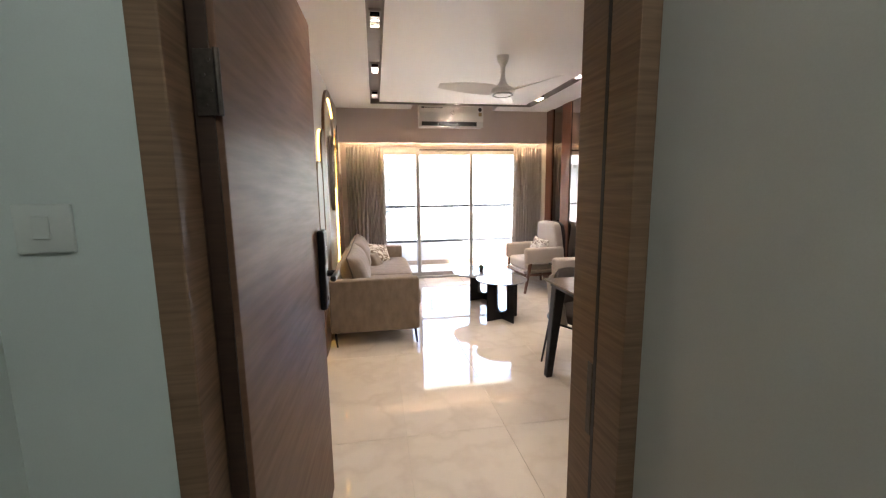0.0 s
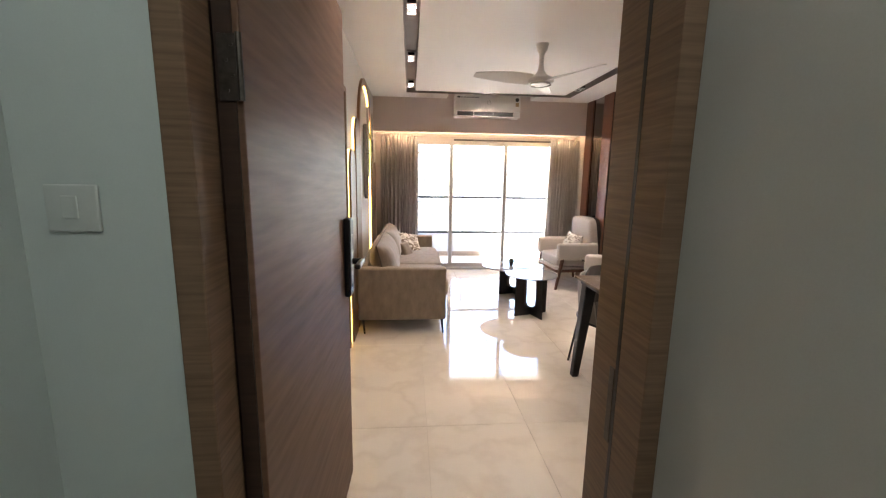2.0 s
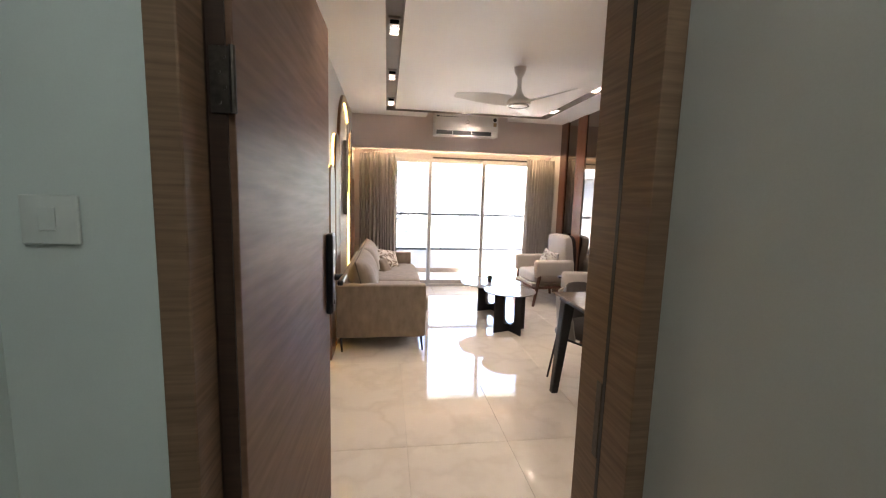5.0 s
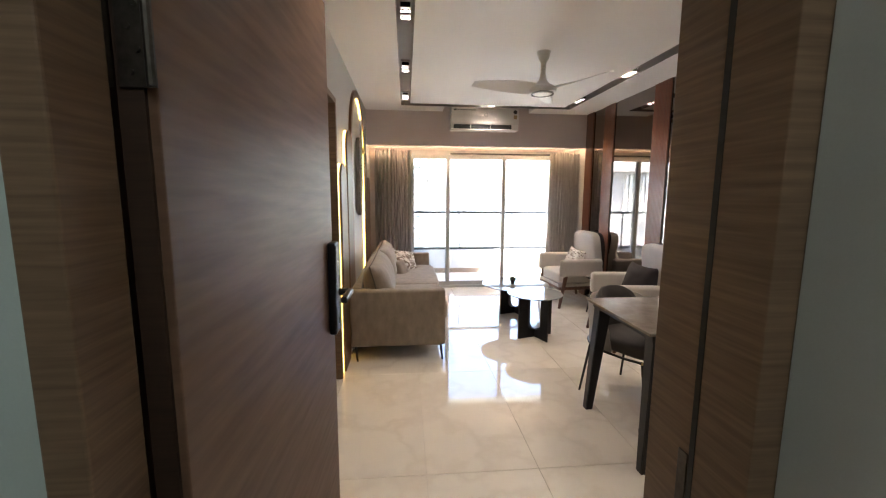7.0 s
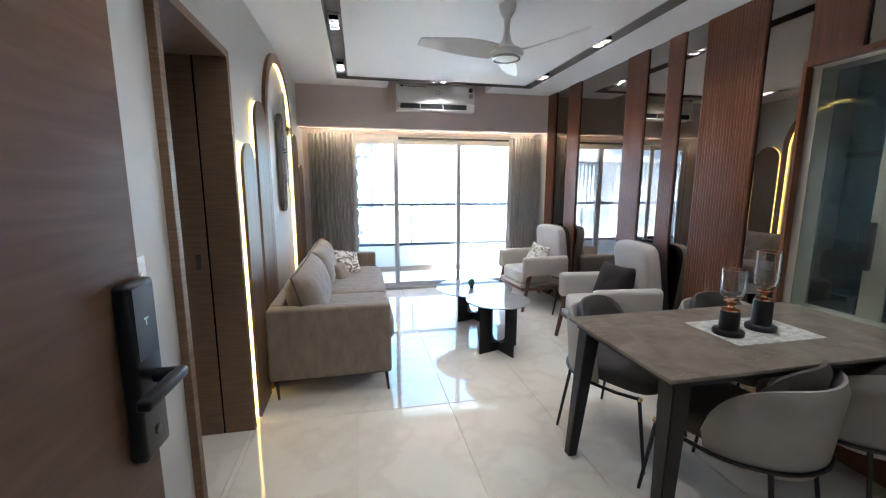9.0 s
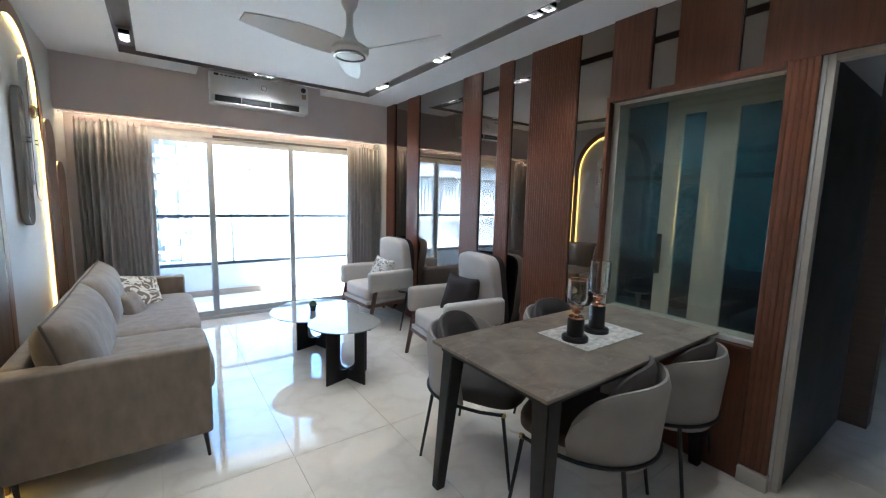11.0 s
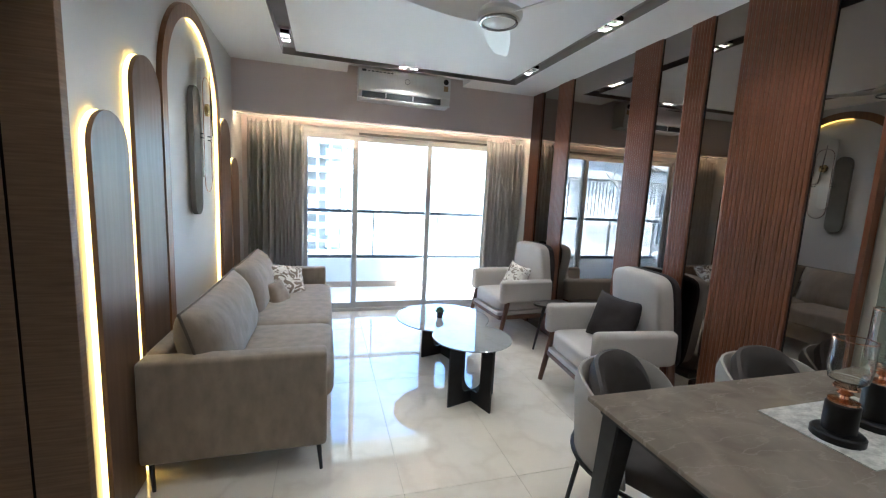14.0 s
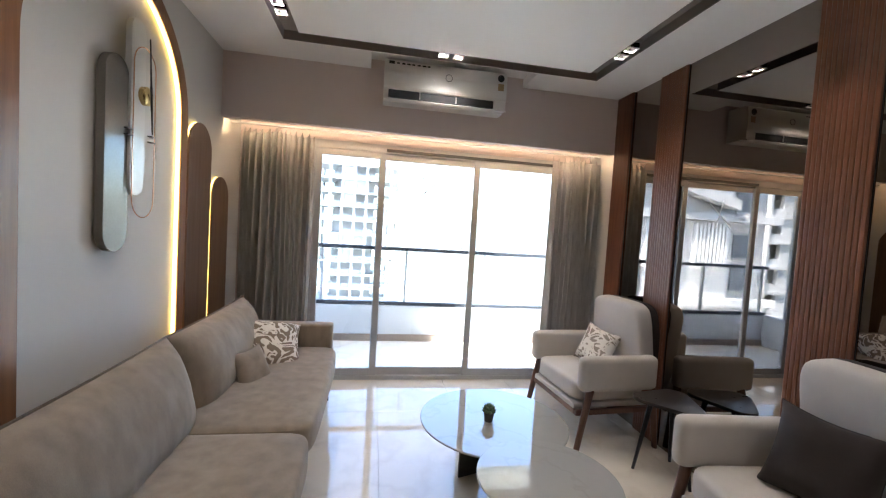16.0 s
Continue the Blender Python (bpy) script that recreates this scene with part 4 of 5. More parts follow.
# ---- ceiling things ----
def air_conditioner():
    a = thing("air_conditioner", "white split air conditioner with its vane open", "air conditioner")
    bm = bmesh.new()
    prof = [(6.063, 2.60), (5.90, 2.60), (5.872, 2.585), (5.862, 2.50), (5.864, 2.40), (5.868, 2.385), (5.93, 2.335), (5.945, 2.31), (6.063, 2.31)]
    lo = [bm.verts.new((0.80, y, z)) for y, z in prof]
    hi = [bm.verts.new((1.715, y, z)) for y, z in prof]
    n = len(prof)
    for i in range(n):
        bm.faces.new((lo[i], lo[(i + 1) % n], hi[(i + 1) % n], hi[i]))
    bm.faces.new(lo), bm.faces.new(hi)
    part("body", bm, WHITE, a)
    part("outlet", boxes((0.835, 1.62, 5.876, 5.95, 2.325, 2.378)), SLATE, a, "dark air outlet")
    part("vane", turn(boxes((0.80, 1.715, -0.05, 0.045, -0.006, 0.006), bevel=0.004), pose(0, 5.90, 2.318, 16, 0, 0)), WHITE, a)
    part("end_cap", boxes((1.62, 1.715, 5.868, 5.95, 2.315, 2.385), bevel=0.008), WHITE, a)
    for x in (1.06, 1.33):
        part("vane_divider", boxes((x, x + 0.006, 5.870, 5.90, 2.328, 2.378)), WHITE, a)
    part("energy_label", boxes((1.645, 1.69, 5.861, 5.8625, 2.455, 2.505)), surface("label_brown", (0.45, 0.33, 0.18), rough=0.5), a, "small energy label")
    bm = bmesh.new()
    lathe(bm, [(0.026, 0), (0.026, 0.002), (0.023, 0.002), (0.023, 0)], 20)
    part("badge", turn(bm, pose(1.27, 5.862, 2.50, 90, 0, 0)), SLATE, a)
    bm = bmesh.new()
    lathe(bm, [(0, 0), (0.026, 0), (0.026, 0.002), (0, 0.002)], 20)
    part("round_sticker", turn(bm, pose(1.665, 5.8625, 2.545, 90, 0, 0)), SLATE, a, "round dark sticker")
    part("top_sticker", boxes((0.83, 0.87, 5.8655, 5.868, 2.555, 2.575)), SLATE, a)
    for k in range(7):
        part("printed_line", boxes((0.885 + k * 0.037, 0.905 + k * 0.037 + 0.004 * (k % 3), 5.8655, 5.868, 2.558, 2.568)), SLATE, a)


air_conditioner()


def ceiling_fan():
    f = thing("ceiling_fan", "white three blade ceiling fan with a ringed light", "ceiling fan", at=pose(1.30, 3.70, 0, 0, 0, 6))
    bm = bmesh.new()
    lathe(bm, [(0, 2.655), (0.055, 2.655), (0.055, 2.575), (0.045, 2.53), (0.022, 2.49), (0.020, 2.42), (0.030, 2.36), (0.055, 2.325), (0.085, 2.31), (0.11, 2.295), (0.112, 2.275), (0.10, 2.258), (0, 2.258)], 32)
    part("motor", bm, WHITE, f, smooth=True)
    bm = bmesh.new()
    lathe(bm, [(0.088, 2.258), (0.092, 2.245), (0.084, 2.243), (0.080, 2.258)], 32)
    part("light_ring", bm, surface("fan_chrome", (0.5, 0.5, 0.5), rough=0.25, metal=0.8, scale=20, bump=0.0), f, "grey ring round the light")
    bm = bmesh.new()
    lathe(bm, [(0, 2.243), (0.06, 2.245), (0.079, 2.252), (0.079, 2.258), (0, 2.258)], 32)
    part("lens", bm, WHITE, f, smooth=True)
    for k in range(3):
        bm = bmesh.new()
        a, b = [], []
        for i in range(15):
            u = i / 14
            r = 0.09 + 0.49 * u
            w = 0.032 + 0.040 * math.sin(math.pi * min(1, 0.25 + 0.70 * u)) if u < 0.93 else 0.035
            tilt = 0.45 * (1 - 0.5 * u)
            bend = 0.05 * u * u
            mid = -bend
            for lst, dz in ((a, 0.003), (b, -0.003)):
                lst.append([bm.verts.new((r, mid + s * w, 2.285 + dz + s * w * math.sin(tilt) + 0.015 * u)) for s in (-1, -0.4, 0.4, 1)])
        for lst in (a, b):
            for i in range(14):
                for j in range(3):
                    bm.faces.new((lst[i][j], lst[i + 1][j], lst[i + 1][j + 1], lst[i][j + 1]))
        for i in range(14):
            for j in (0, 3):
                bm.faces.new((a[i][j], a[i + 1][j], b[i + 1][j], b[i][j]))
        for i in (0, 14):
            for j in range(3):
                bm.faces.new((a[i][j], a[i][j + 1], b[i][j + 1], b[i][j]))
        part("blade", turn(bm, pose(0, 0, 0, 0, 0, 120 * k + 64)), WHITE, f, smooth=True)


ceiling_fan()

BAFFLE = surface("baffle_black", (0.0015, 0.0015, 0.0015), rough=0.12, scale=20, bump=0.0, rough_var=0.04, spec=0.08)
LENS = glowing("downlight_lens", (1.0, 0.87, 0.72), 155.0)


def downlight(x, y, along_x=False):
    d = thing("downlight", "small twin square downlight set in the channel", "downlight", "channel downlights", at=pose(x, y, 2.632, 0, 0, 90 if along_x else 0))
    part("housing", boxes((-0.04, 0.04, -0.10, 0.10, -0.016, 0.0)), CHANNEL, d)
    for s in (-0.052, 0.052):
        bm = boxes((-0.033, 0.033, s - 0.033, s - 0.027, -0.052, -0.046), (-0.033, 0.033, s + 0.027, s + 0.033, -0.052, -0.046), (-0.033, -0.027, s - 0.027, s + 0.027, -0.052, -0.046), (0.027, 0.033, s - 0.027, s + 0.027, -0.052, -0.046))
        part("baffle", boxes((-0.032, 0.032, s - 0.032, s - 0.028, -0.046, -0.016), (-0.032, 0.032, s + 0.028, s + 0.032, -0.046, -0.016), (-0.032, -0.028, s - 0.028, s + 0.028, -0.046, -0.016), (0.028, 0.032, s - 0.028, s + 0.028, -0.046, -0.016)), BAFFLE, d)
        b = part("bezel", bm, WHITE, d, "white square bezel")
        bm = bmesh.new()
        lathe(bm, [(0, -0.019), (0.0105, -0.019), (0.012, -0.016), (0, -0.016)], 16, (0, s, 0))
        part("lens", bm, LENS, b)


for y in (2.05, 3.15, 4.28, 5.36):
    downlight(cx0 + cw / 2, y)
    downlight(cx1 - cw / 2, y - (0.06 if y > 4 else 0.0))
downlight(1.245, cy1 - cw / 2, True)


# ---- soft things ----
def pillow(bm, w, h, thick, edge=4.0, pinch=0.10, seed=0.0, n=20, edge_u=None):
    """A stuffed cover: two faces that meet in a seam. Returns the seam's points."""
    tops, lows = [], []
    for lst, s in ((tops, 1), (lows, -1)):
        for i in range(n + 1):
            row = []
            for j in range(n + 1):
                u, v = math.sin(math.pi / 2 * (2 * i / n - 1)), math.sin(math.pi / 2 * (2 * j / n - 1))
                t = thick * ((1 - abs(u) ** (edge_u or edge)) * (1 - abs(v) ** edge)) ** 0.6
                t += 0.05 * thick * noise.noise(Vector((u * 3 * w / h, v * 3, s * 2 + seed))) * (1 - u * u) * (1 - v * v) * 2
                row.append((w / 2 * u * (1 - pinch * (1 - v * v) * u * u), h / 2 * v * (1 - pinch * (1 - u * u) * v * v), s * t))
            lst.append(row)
    tv = [[bm.verts.new(q) for q in r] for r in tops]
    lv = [[tv[i][j] if i in (0, n) or j in (0, n) else bm.verts.new(lows[i][j]) for j in range(n + 1)] for i in range(n + 1)]
    for i in range(n):
        for j in range(n):
            bm.faces.new((tv[i][j], tv[i + 1][j], tv[i + 1][j + 1], tv[i][j + 1]))
            bm.faces.new((lv[i][j], lv[i][j + 1], lv[i + 1][j + 1], lv[i + 1][j]))
    ring = [tops[i][0] for i in range(n)] + [tops[n][j] for j in range(n)] + [tops[i][n] for i in range(n, 0, -1)] + [tops[0][j] for j in range(n, -1, -1)]
    return ring


def cushion(label, m, size, material, thick=0.072):
    c = thing("cushion", label, "cushion", at=m)
    bm = bmesh.new()
    ring = pillow(bm, size, size, thick * size / 0.33, pinch=0.15, seed=size * 9)
    part("cover", bm, material, c, smooth=True)
    bm = bmesh.new()
    tube(bm, ring, 0.0028, 6)
    part("piping", bm, material, c)
    return c


# ---- sofa ----
def sofa():
    s = thing("sofa", "greige velvet two seat sofa against the wall", "sofa")
    part("base", boxes((-0.285, 0.50, 3.86, 5.98, 0.15, 0.32), bevel=0.015), SOFA, s, smooth=True)
    part("near_arm", boxes((-0.29, 0.525, 3.745, 3.862, 0.13, 0.625), bevel=0.022, seg=4), SOFA, s, smooth=True)
    part("far_arm", boxes((-0.29, 0.515, 5.978, 6.095, 0.13, 0.625), bevel=0.022, seg=4), SOFA, s, smooth=True)
    part("back", boxes((-0.29, -0.20, 3.86, 5.98, 0.15, 0.628), bevel=0.022, seg=4), SOFA, s, smooth=True)
    for y0, y1 in ((3.865, 4.715), (4.72, 5.975)):
        bm = bmesh.new()
        pad(bm, 0.215, (y0 + y1) / 2, 0.39, 0.70, y1 - y0, 0.165, 9.0, 28, 0.06)
        part("seat_cushion", bm, SOFA, s, smooth=True)
    for y0, y1, h in ((3.795, 4.90, 0.0), (4.90, 5.975, 0.0)):
        bm = bmesh.new()
        ring = pillow(bm, y1 - y0, 0.45, 0.125, edge=2.9, pinch=0.04, seed=y0, n=28, edge_u=6.0)
        lean = Matrix.Translation((-0.065, (y0 + y1) / 2, 0.605)) @ pose(0, 0, 0, 0, -15, 0) @ Matrix(((0, 0, 1, 0), (1, 0, 0, 0), (0, 1, 0, 0), (0, 0, 0, 1)))
        c = part("back_cushion", turn(bm, lean), SOFA, s, smooth=True)
        bm = bmesh.new()
        tube(bm, [lean @ Vector(q) for q in ring], 0.0065, 6)
        part("piping", bm, PIPING, c)
    for x, y in ((0.485, 3.775), (-0.25, 3.775), (0.48, 6.06), (-0.25, 6.06)):
        bm = bmesh.new()
        tube(bm, [(x, y, 0.14), (x + 0.015, y - (0.02 if y < 5 else -0.02), 0.0)], 0.013, 8, 0.008)
        part("leg", bm, BLACK, s, "slim black metal leg")


sofa()
cushion("leaf printed white and brown cushion on the sofa", pose(0.125, 5.71, 0.515, 40, 9, 22), 0.45, LEAFY, 0.09)
cushion("small brown velvet cushion on the sofa", pose(0.125, 5.34, 0.515, 62, 0, 64), 0.25, SOFA)


# ---- coffee tables ----
def u_plate(bm, p0, p1, h, thick=0.012):
    """An upright plate with a slot that is open at the top and round at the bottom."""
    a, b = Vector((*p0, 0)), Vector((*p1, 0))
    d = (b - a)
    L = d.length
    d.normalize()
    nrm = Vector((-d.y, d.x, 0)) * thick / 2
    leg, foot, n = L * 0.275, 0.08, 8
    r = 0.055
    inner = [(leg, h)] + [(leg + r - r * math.cos(math.pi / 2 * k / n), foot + r - r * math.sin(math.pi / 2 * k / n)) for k in range(n + 1)]
    inner += [(L - s, z) for s, z in inner[::-1]]
    base = [(0.0, 0.0), (L, 0.0)]
    out = base + [(L, h)] + inner[::-1] + [(0, h)]
    fr = [bm.verts.new(a + d * s + nrm + Vector((0, 0, z))) for s, z in out]
    bk = [bm.verts.new(a + d * s - nrm + Vector((0, 0, z))) for s, z in out]
    bm.faces.new(fr), bm.faces.new(bk[::-1])
    m = len(out)
    for i in range(m):
        bm.faces.new((fr[i], bk[i], bk[(i + 1) % m], fr[(i + 1) % m]))
    return bm


def coffee_table(c, r, h, p0, p1, label):
    t = thing("coffee_table", label, "coffee table", "round coffee tables")
    bm = bmesh.new()
    lathe(bm, [(0, h - 0.010), (r - 0.003, h - 0.010), (r, h - 0.007), (r, h - 0.003), (r - 0.003, h), (0, h)], 64, (c[0], c[1], 0))
    part("tabletop", bm, TABLETOP, t, "polished grey round stone top")
    p0, p1 = Vector(p0), Vector(p1)
    d = p1 - p0
    mid = (p0 + p1) / 2 + Vector((-d.y, d.x)) * 0.49
    for end, name in ((p0, "base_plate"), (p1, "cross_plate")):
        bm = bmesh.new()
        u_plate(bm, end, end + 2 * (mid - end), h - 0.0115)
        part(name, bm, BLACK, t, "black metal plate with a rounded slot")


coffee_table((1.52, 4.36), 0.285, 0.43, (1.307, 4.197), (1.563, 4.069), "smaller round polished stone coffee table on black plates")
coffee_table((1.455, 4.89), 0.385, 0.415, (1.325, 5.045), (1.58, 4.915), "larger round polished stone coffee table on black plates")


def small_plant():
    p = thing("succulent_plant", "small green succulent in a dark pot on the table", "plant", at=pose(1.42, 4.86, 0.4155))
    bm = bmesh.new()
    lathe(bm, [(0, 0), (0.021, 0), (0.028, 0.045), (0.028, 0.052), (0.024, 0.050), (0, 0.048)], 16)
    part("pot", bm, SLATE, p, smooth=True)
    green = surface("succulent", (0.13, 0.20, 0.11), (0.07, 0.12, 0.06), 0.5, scale=60, bump=0.05)
    bm = bmesh.new()
    for ring, (count, lean, ln) in enumerate(((8, 68, 0.044), (7, 42, 0.045), (4, 15, 0.040))):
        for k in range(count):
            one = bmesh.new()
            lathe(one, [(0, 0), (0.007, 0.006), (0.010, 0.020), (0.007, 0.034), (0, ln)], 6)
            turn(one, pose(0, 0, 0.044 + ring * 0.006, 0, 0, 360 * k / count + 25 * ring) @ pose(0, 0, 0, 0, lean, 0))
            me = bpy.data.meshes.new("tmp")
            one.to_mesh(me)
            one.free()
            bm.from_mesh(me)
            bpy.data.meshes.remove(me)
    part("leaves", bm, green, p, smooth=True)


small_plant()


# ---- armchairs and side table ----
def armchair(m):
    a = thing("armchair", "cream fabric armchair with a walnut frame", "armchair", "armchairs by the mirrors", at=m)
    bm = bmesh.new()
    pad(bm, 0, 0.02, 0.375, 0.565, 0.56, 0.15, 7.0, 24, 0.12)
    part("seat_cushion", bm, CREAM, a, smooth=True)
    bm = bmesh.new()
    pad(bm, 0, 0, 0, 0.54, 0.62, 0.13, 6.0, 24, 0.12)
    part("backrest", turn(bm, pose(0, -0.245, 0.65, 82, 0, 0)), CREAM, a, smooth=True)
    bm = bmesh.new()
    pad(bm, 0, 0, 0, 0.565, 0.645, 0.055, 6.0, 20, 0.0)
    part("back_cover", turn(bm, pose(0, -0.322, 0.640, 82, 0, 0)), DARKCUSH, a, "dark brown cover on the rear", smooth=True)
    for s in (-1, 1):
        bm = boxes((s * 0.332 - 0.045, s * 0.332 + 0.045, -0.26, 0.315, 0.40, 0.63), bevel=0.040, seg=5)
        part("armrest", bm, CREAM, a, smooth=True)
        part("side_rail", boxes((s * 0.292 - 0.012, s * 0.292 + 0.012, -0.28, 0.30, 0.225, 0.262), bevel=0.004), CHAIRWOOD, a)
        for y0, y1, top in ((0.235, 0.315, 0.42), (-0.235, -0.29, 0.42)):
            bm = bmesh.new()
            tube(bm, [(s * 0.345, y0, top), (s * 0.352, y1, 0.0)], 0.026, 12, 0.018)
            part("leg", bm, CHAIRWOOD, a, "tapered walnut leg", smooth=True)
    part("base_board", boxes((-0.279, 0.279, -0.28, 0.305, 0.262, 0.300), bevel=0.008), CREAM, a)
    part("front_rail", boxes((-0.279, 0.279, 0.285, 0.305, 0.228, 0.262), bevel=0.004), CHAIRWOOD, a)
    return a


armchair(pose(2.44, 4.085, 0, 0, 0, 84))
armchair(pose(2.425, 5.60, 0, 0, 0, 94))
cushion("dark brown cushion on the armchair", pose(2.51, 4.11, 0.59, 68, 3, -72), 0.36, DARKCUSH, 0.095)
cushion("leaf printed white and brown cushion on the armchair", pose(2.50, 5.66, 0.575, 66, 8, -70), 0.30, PRINT)


def side_table():
    t = thing("side_table", "dark rounded triangle side table on slim legs", "side table", at=pose(2.585, 4.99, 0))
    pts = []
    for k in range(3):
        a = math.radians(90 + 120 * k + 70)
        for j in range(-4, 5):
            b = a + math.radians(14 * j)
            pts.append((0.12 * math.cos(a) + 0.085 * math.cos(b), 0.12 * math.sin(a) + 0.085 * math.sin(b)))
    bm = bmesh.new()
    slab(bm, pts, 0.435, 0.455, bevel=0.004)
    part("tabletop", bm, surface("side_table_top", (0.035, 0.03, 0.028), (0.025, 0.02, 0.02), 0.3, scale=6), t)
    for k in range(3):
        a = math.radians(90 + 120 * k + 70)
        bm = bmesh.new()
        tube(bm, [(0.10 * math.cos(a), 0.10 * math.sin(a), 0.436), (0.175 * math.cos(a), 0.175 * math.sin(a), 0.0)], 0.016, 8, 0.009)
        part("leg", bm, BLACK, t, smooth=True)


side_table()


# ---- dining table and chairs ----
def dining_table():
    t = thing("dining_table", "dining table with a veined brown stone top", "dining table")
    part("tabletop", boxes((1.375, 2.76, 2.185, 2.885, 0.745, 0.762), bevel=0.004), TABLESTONE, t)
    part("apron", boxes((1.41, 2.735, 2.215, 2.855, 0.712, 0.7448)), BLACK, t)
    for x, y, s, q in ((1.43, 2.835, -1, 1), (1.43, 2.235, -1, -1), (2.71, 2.835, 1, 1), (2.71, 2.235, 1, -1)):
        bm = bmesh.new()
        w0, w1 = 0.040, 0.024
        top = [bm.verts.new((x + a * w0 - s * 0.03, y + b * w0 - q * 0.02, 0.745)) for a, b in ((-1, -1), (1, -1), (1, 1), (-1, 1))]
        low = [bm.verts.new((x + a * w1 + (s * 0.02 if s < 0 else 0), y + b * w1 + q * 0.02, 0.0)) for a, b in ((-1, -1), (1, -1), (1, 1), (-1, 1))]
        bm.faces.new(top), bm.faces.new(low[::-1])
        for i in range(4):
            bm.faces.new((low[i], low[(i + 1) % 4], top[(i + 1) % 4], top[i]))
        bmesh.ops.bevel(bm, geom=list(bm.edges), offset=0.004, segments=2, affect='EDGES')
        part("leg", bm, BLACK, t, "tapered black leg")


def shell(bm, cx, cy, r0, r1, a0, a1, z0, z1, n=28, m=8, flare=0.0):
    """A standing curved wall between two radii; z0 and z1 are functions of the place along it, -1 to 1."""
    sec = [(0, j / m) for j in range(m + 1)] + [(1, 1 - j / m) for j in range(m + 1)]
    loop = []
    for i in range(n + 1):
        u = 2 * i / n - 1
        a = math.radians(a0 + (a1 - a0) * i / n)
        row = []
        for side, v in sec:
            z = z0(u) + (z1(u) - z0(u)) * v
            edge = min(v, 1 - v) * (z1(u) - z0(u))
            pinch = min(1, math.sqrt(max(0.0, 1 - (1 - min(1, edge / 0.02)) ** 2))) * (min(1, (1 - abs(u)) / 0.08) ** 0.5 if abs(u) > 0.92 else 1)
            mid = (r0 + r1) / 2 + flare * v
            r = mid + (1 if side else -1) * (r1 - r0) / 2 * (0.25 + 0.75 * pinch)
            row.append(bm.verts.new((cx + r * math.cos(a), cy + r * math.sin(a), z)))
        loop.append(row)
    k = len(sec)
    for i in range(n):
        for j in range(k):
            bm.faces.new((loop[i][j], loop[i + 1][j], loop[i + 1][(j + 1) % k], loop[i][(j + 1) % k]))
    bm.faces.new(loop[0]), bm.faces.new(loop[-1][::-1])
    return bm


def dining_chair(m):
    """Faces +y; its wrap-round back stands on the -y side."""
    c = thing("dining_chair", "greige tub dining chair with a charcoal velvet seat", "dining chair", "dining chairs round the table", at=m)
    bm = bmesh.new()
    pad(bm, 0, 0.02, 0.425, 0.485, 0.53, 0.105, 4.5, 24, 0.15)
    part("seat", bm, CHARCOAL, c, smooth=True)
    bm = bmesh.new()
    shell(bm, 0, 0.0, 0.245, 0.290, 176, 364, lambda u: 0.335 + 0.05 * u * u, lambda u: 0.47 + 0.245 * max(0.0, 1 - abs(u) ** 4.5) ** 0.7, n=40, flare=0.03)
    part("outer_back", bm, GREIGE, c, "greige fabric outer shell", smooth=True)
    bm = bmesh.new()
    shell(bm, 0, 0.008, 0.185, 0.243, 202, 338, lambda u: 0.46, lambda u: 0.50 + 0.265 * max(0.0, 1 - abs(u) ** 3.5) ** 0.6, n=36, flare=0.03)
    part("back_pad", bm, CHARCOAL, c, smooth=True)
    bm = bmesh.new()
    arc = [(0.301 * math.cos(math.radians(a)), 0.301 * math.sin(math.radians(a)), 0.388) for a in range(176, 365, 9)]
    tube(bm, [(-0.247, 0.228, 0.378), (-0.288, 0.12, 0.384)] + arc + [(0.288, 0.12, 0.384), (0.247, 0.228, 0.378)], 0.009, 8)
    part("seat_frame", bm, BLACK, c, "black metal frame under the shell", smooth=True)
    for x, y, fx, fy in ((-0.215, -0.19, -0.245, -0.245), (0.215, -0.19, 0.245, -0.245), (-0.245, 0.225, -0.25, 0.28), (0.245, 0.225, 0.25, 0.28)):
        bm = bmesh.new()
        tube(bm, [(x, y, 0.385), (fx, fy, 0.0)], 0.010, 8, 0.008)
        leg = part("leg", bm, BLACK, c, "slim black metal leg")
        if y > 0:
            bm = bmesh.new()
            tube(bm, [(x + (0.001 if x > 0 else -0.001), y + 0.004, 0.386), (x + (0.001 if x > 0 else -0.001), y + 0.006, 0.370)], 0.0125, 10)
            part("ferrule", bm, BRASS, leg, "small brass ferrule")
    return c


inner_sofa()
pedestal_table()
dining_table()
chair = dining_chair(pose(1.795, 3.0, 0, 0, 0, 206))
copy_thing(chair, pose(2.50, 2.92, 0, 0, 0, 184))
copy_thing(chair, pose(1.935, 2.385, 0, 0, 0, 20))
copy_thing(chair, pose(2.50, 2.37, 0, 0, 0, 8))


def place_mat():
    m = thing("place_mat", "white patterned place mat on the stone table", "place mat")
    cloth = surface("mat_cloth", (0.62, 0.60, 0.56), (0.30, 0.29, 0.27), 0.8, scale=26, stretch=(1, 1.6, 1), fine=90, bump=0.2, detail=2)
    part("mat", boxes((1.885, 2.36, 2.385, 2.685, 0.762, 0.765)), cloth, m)


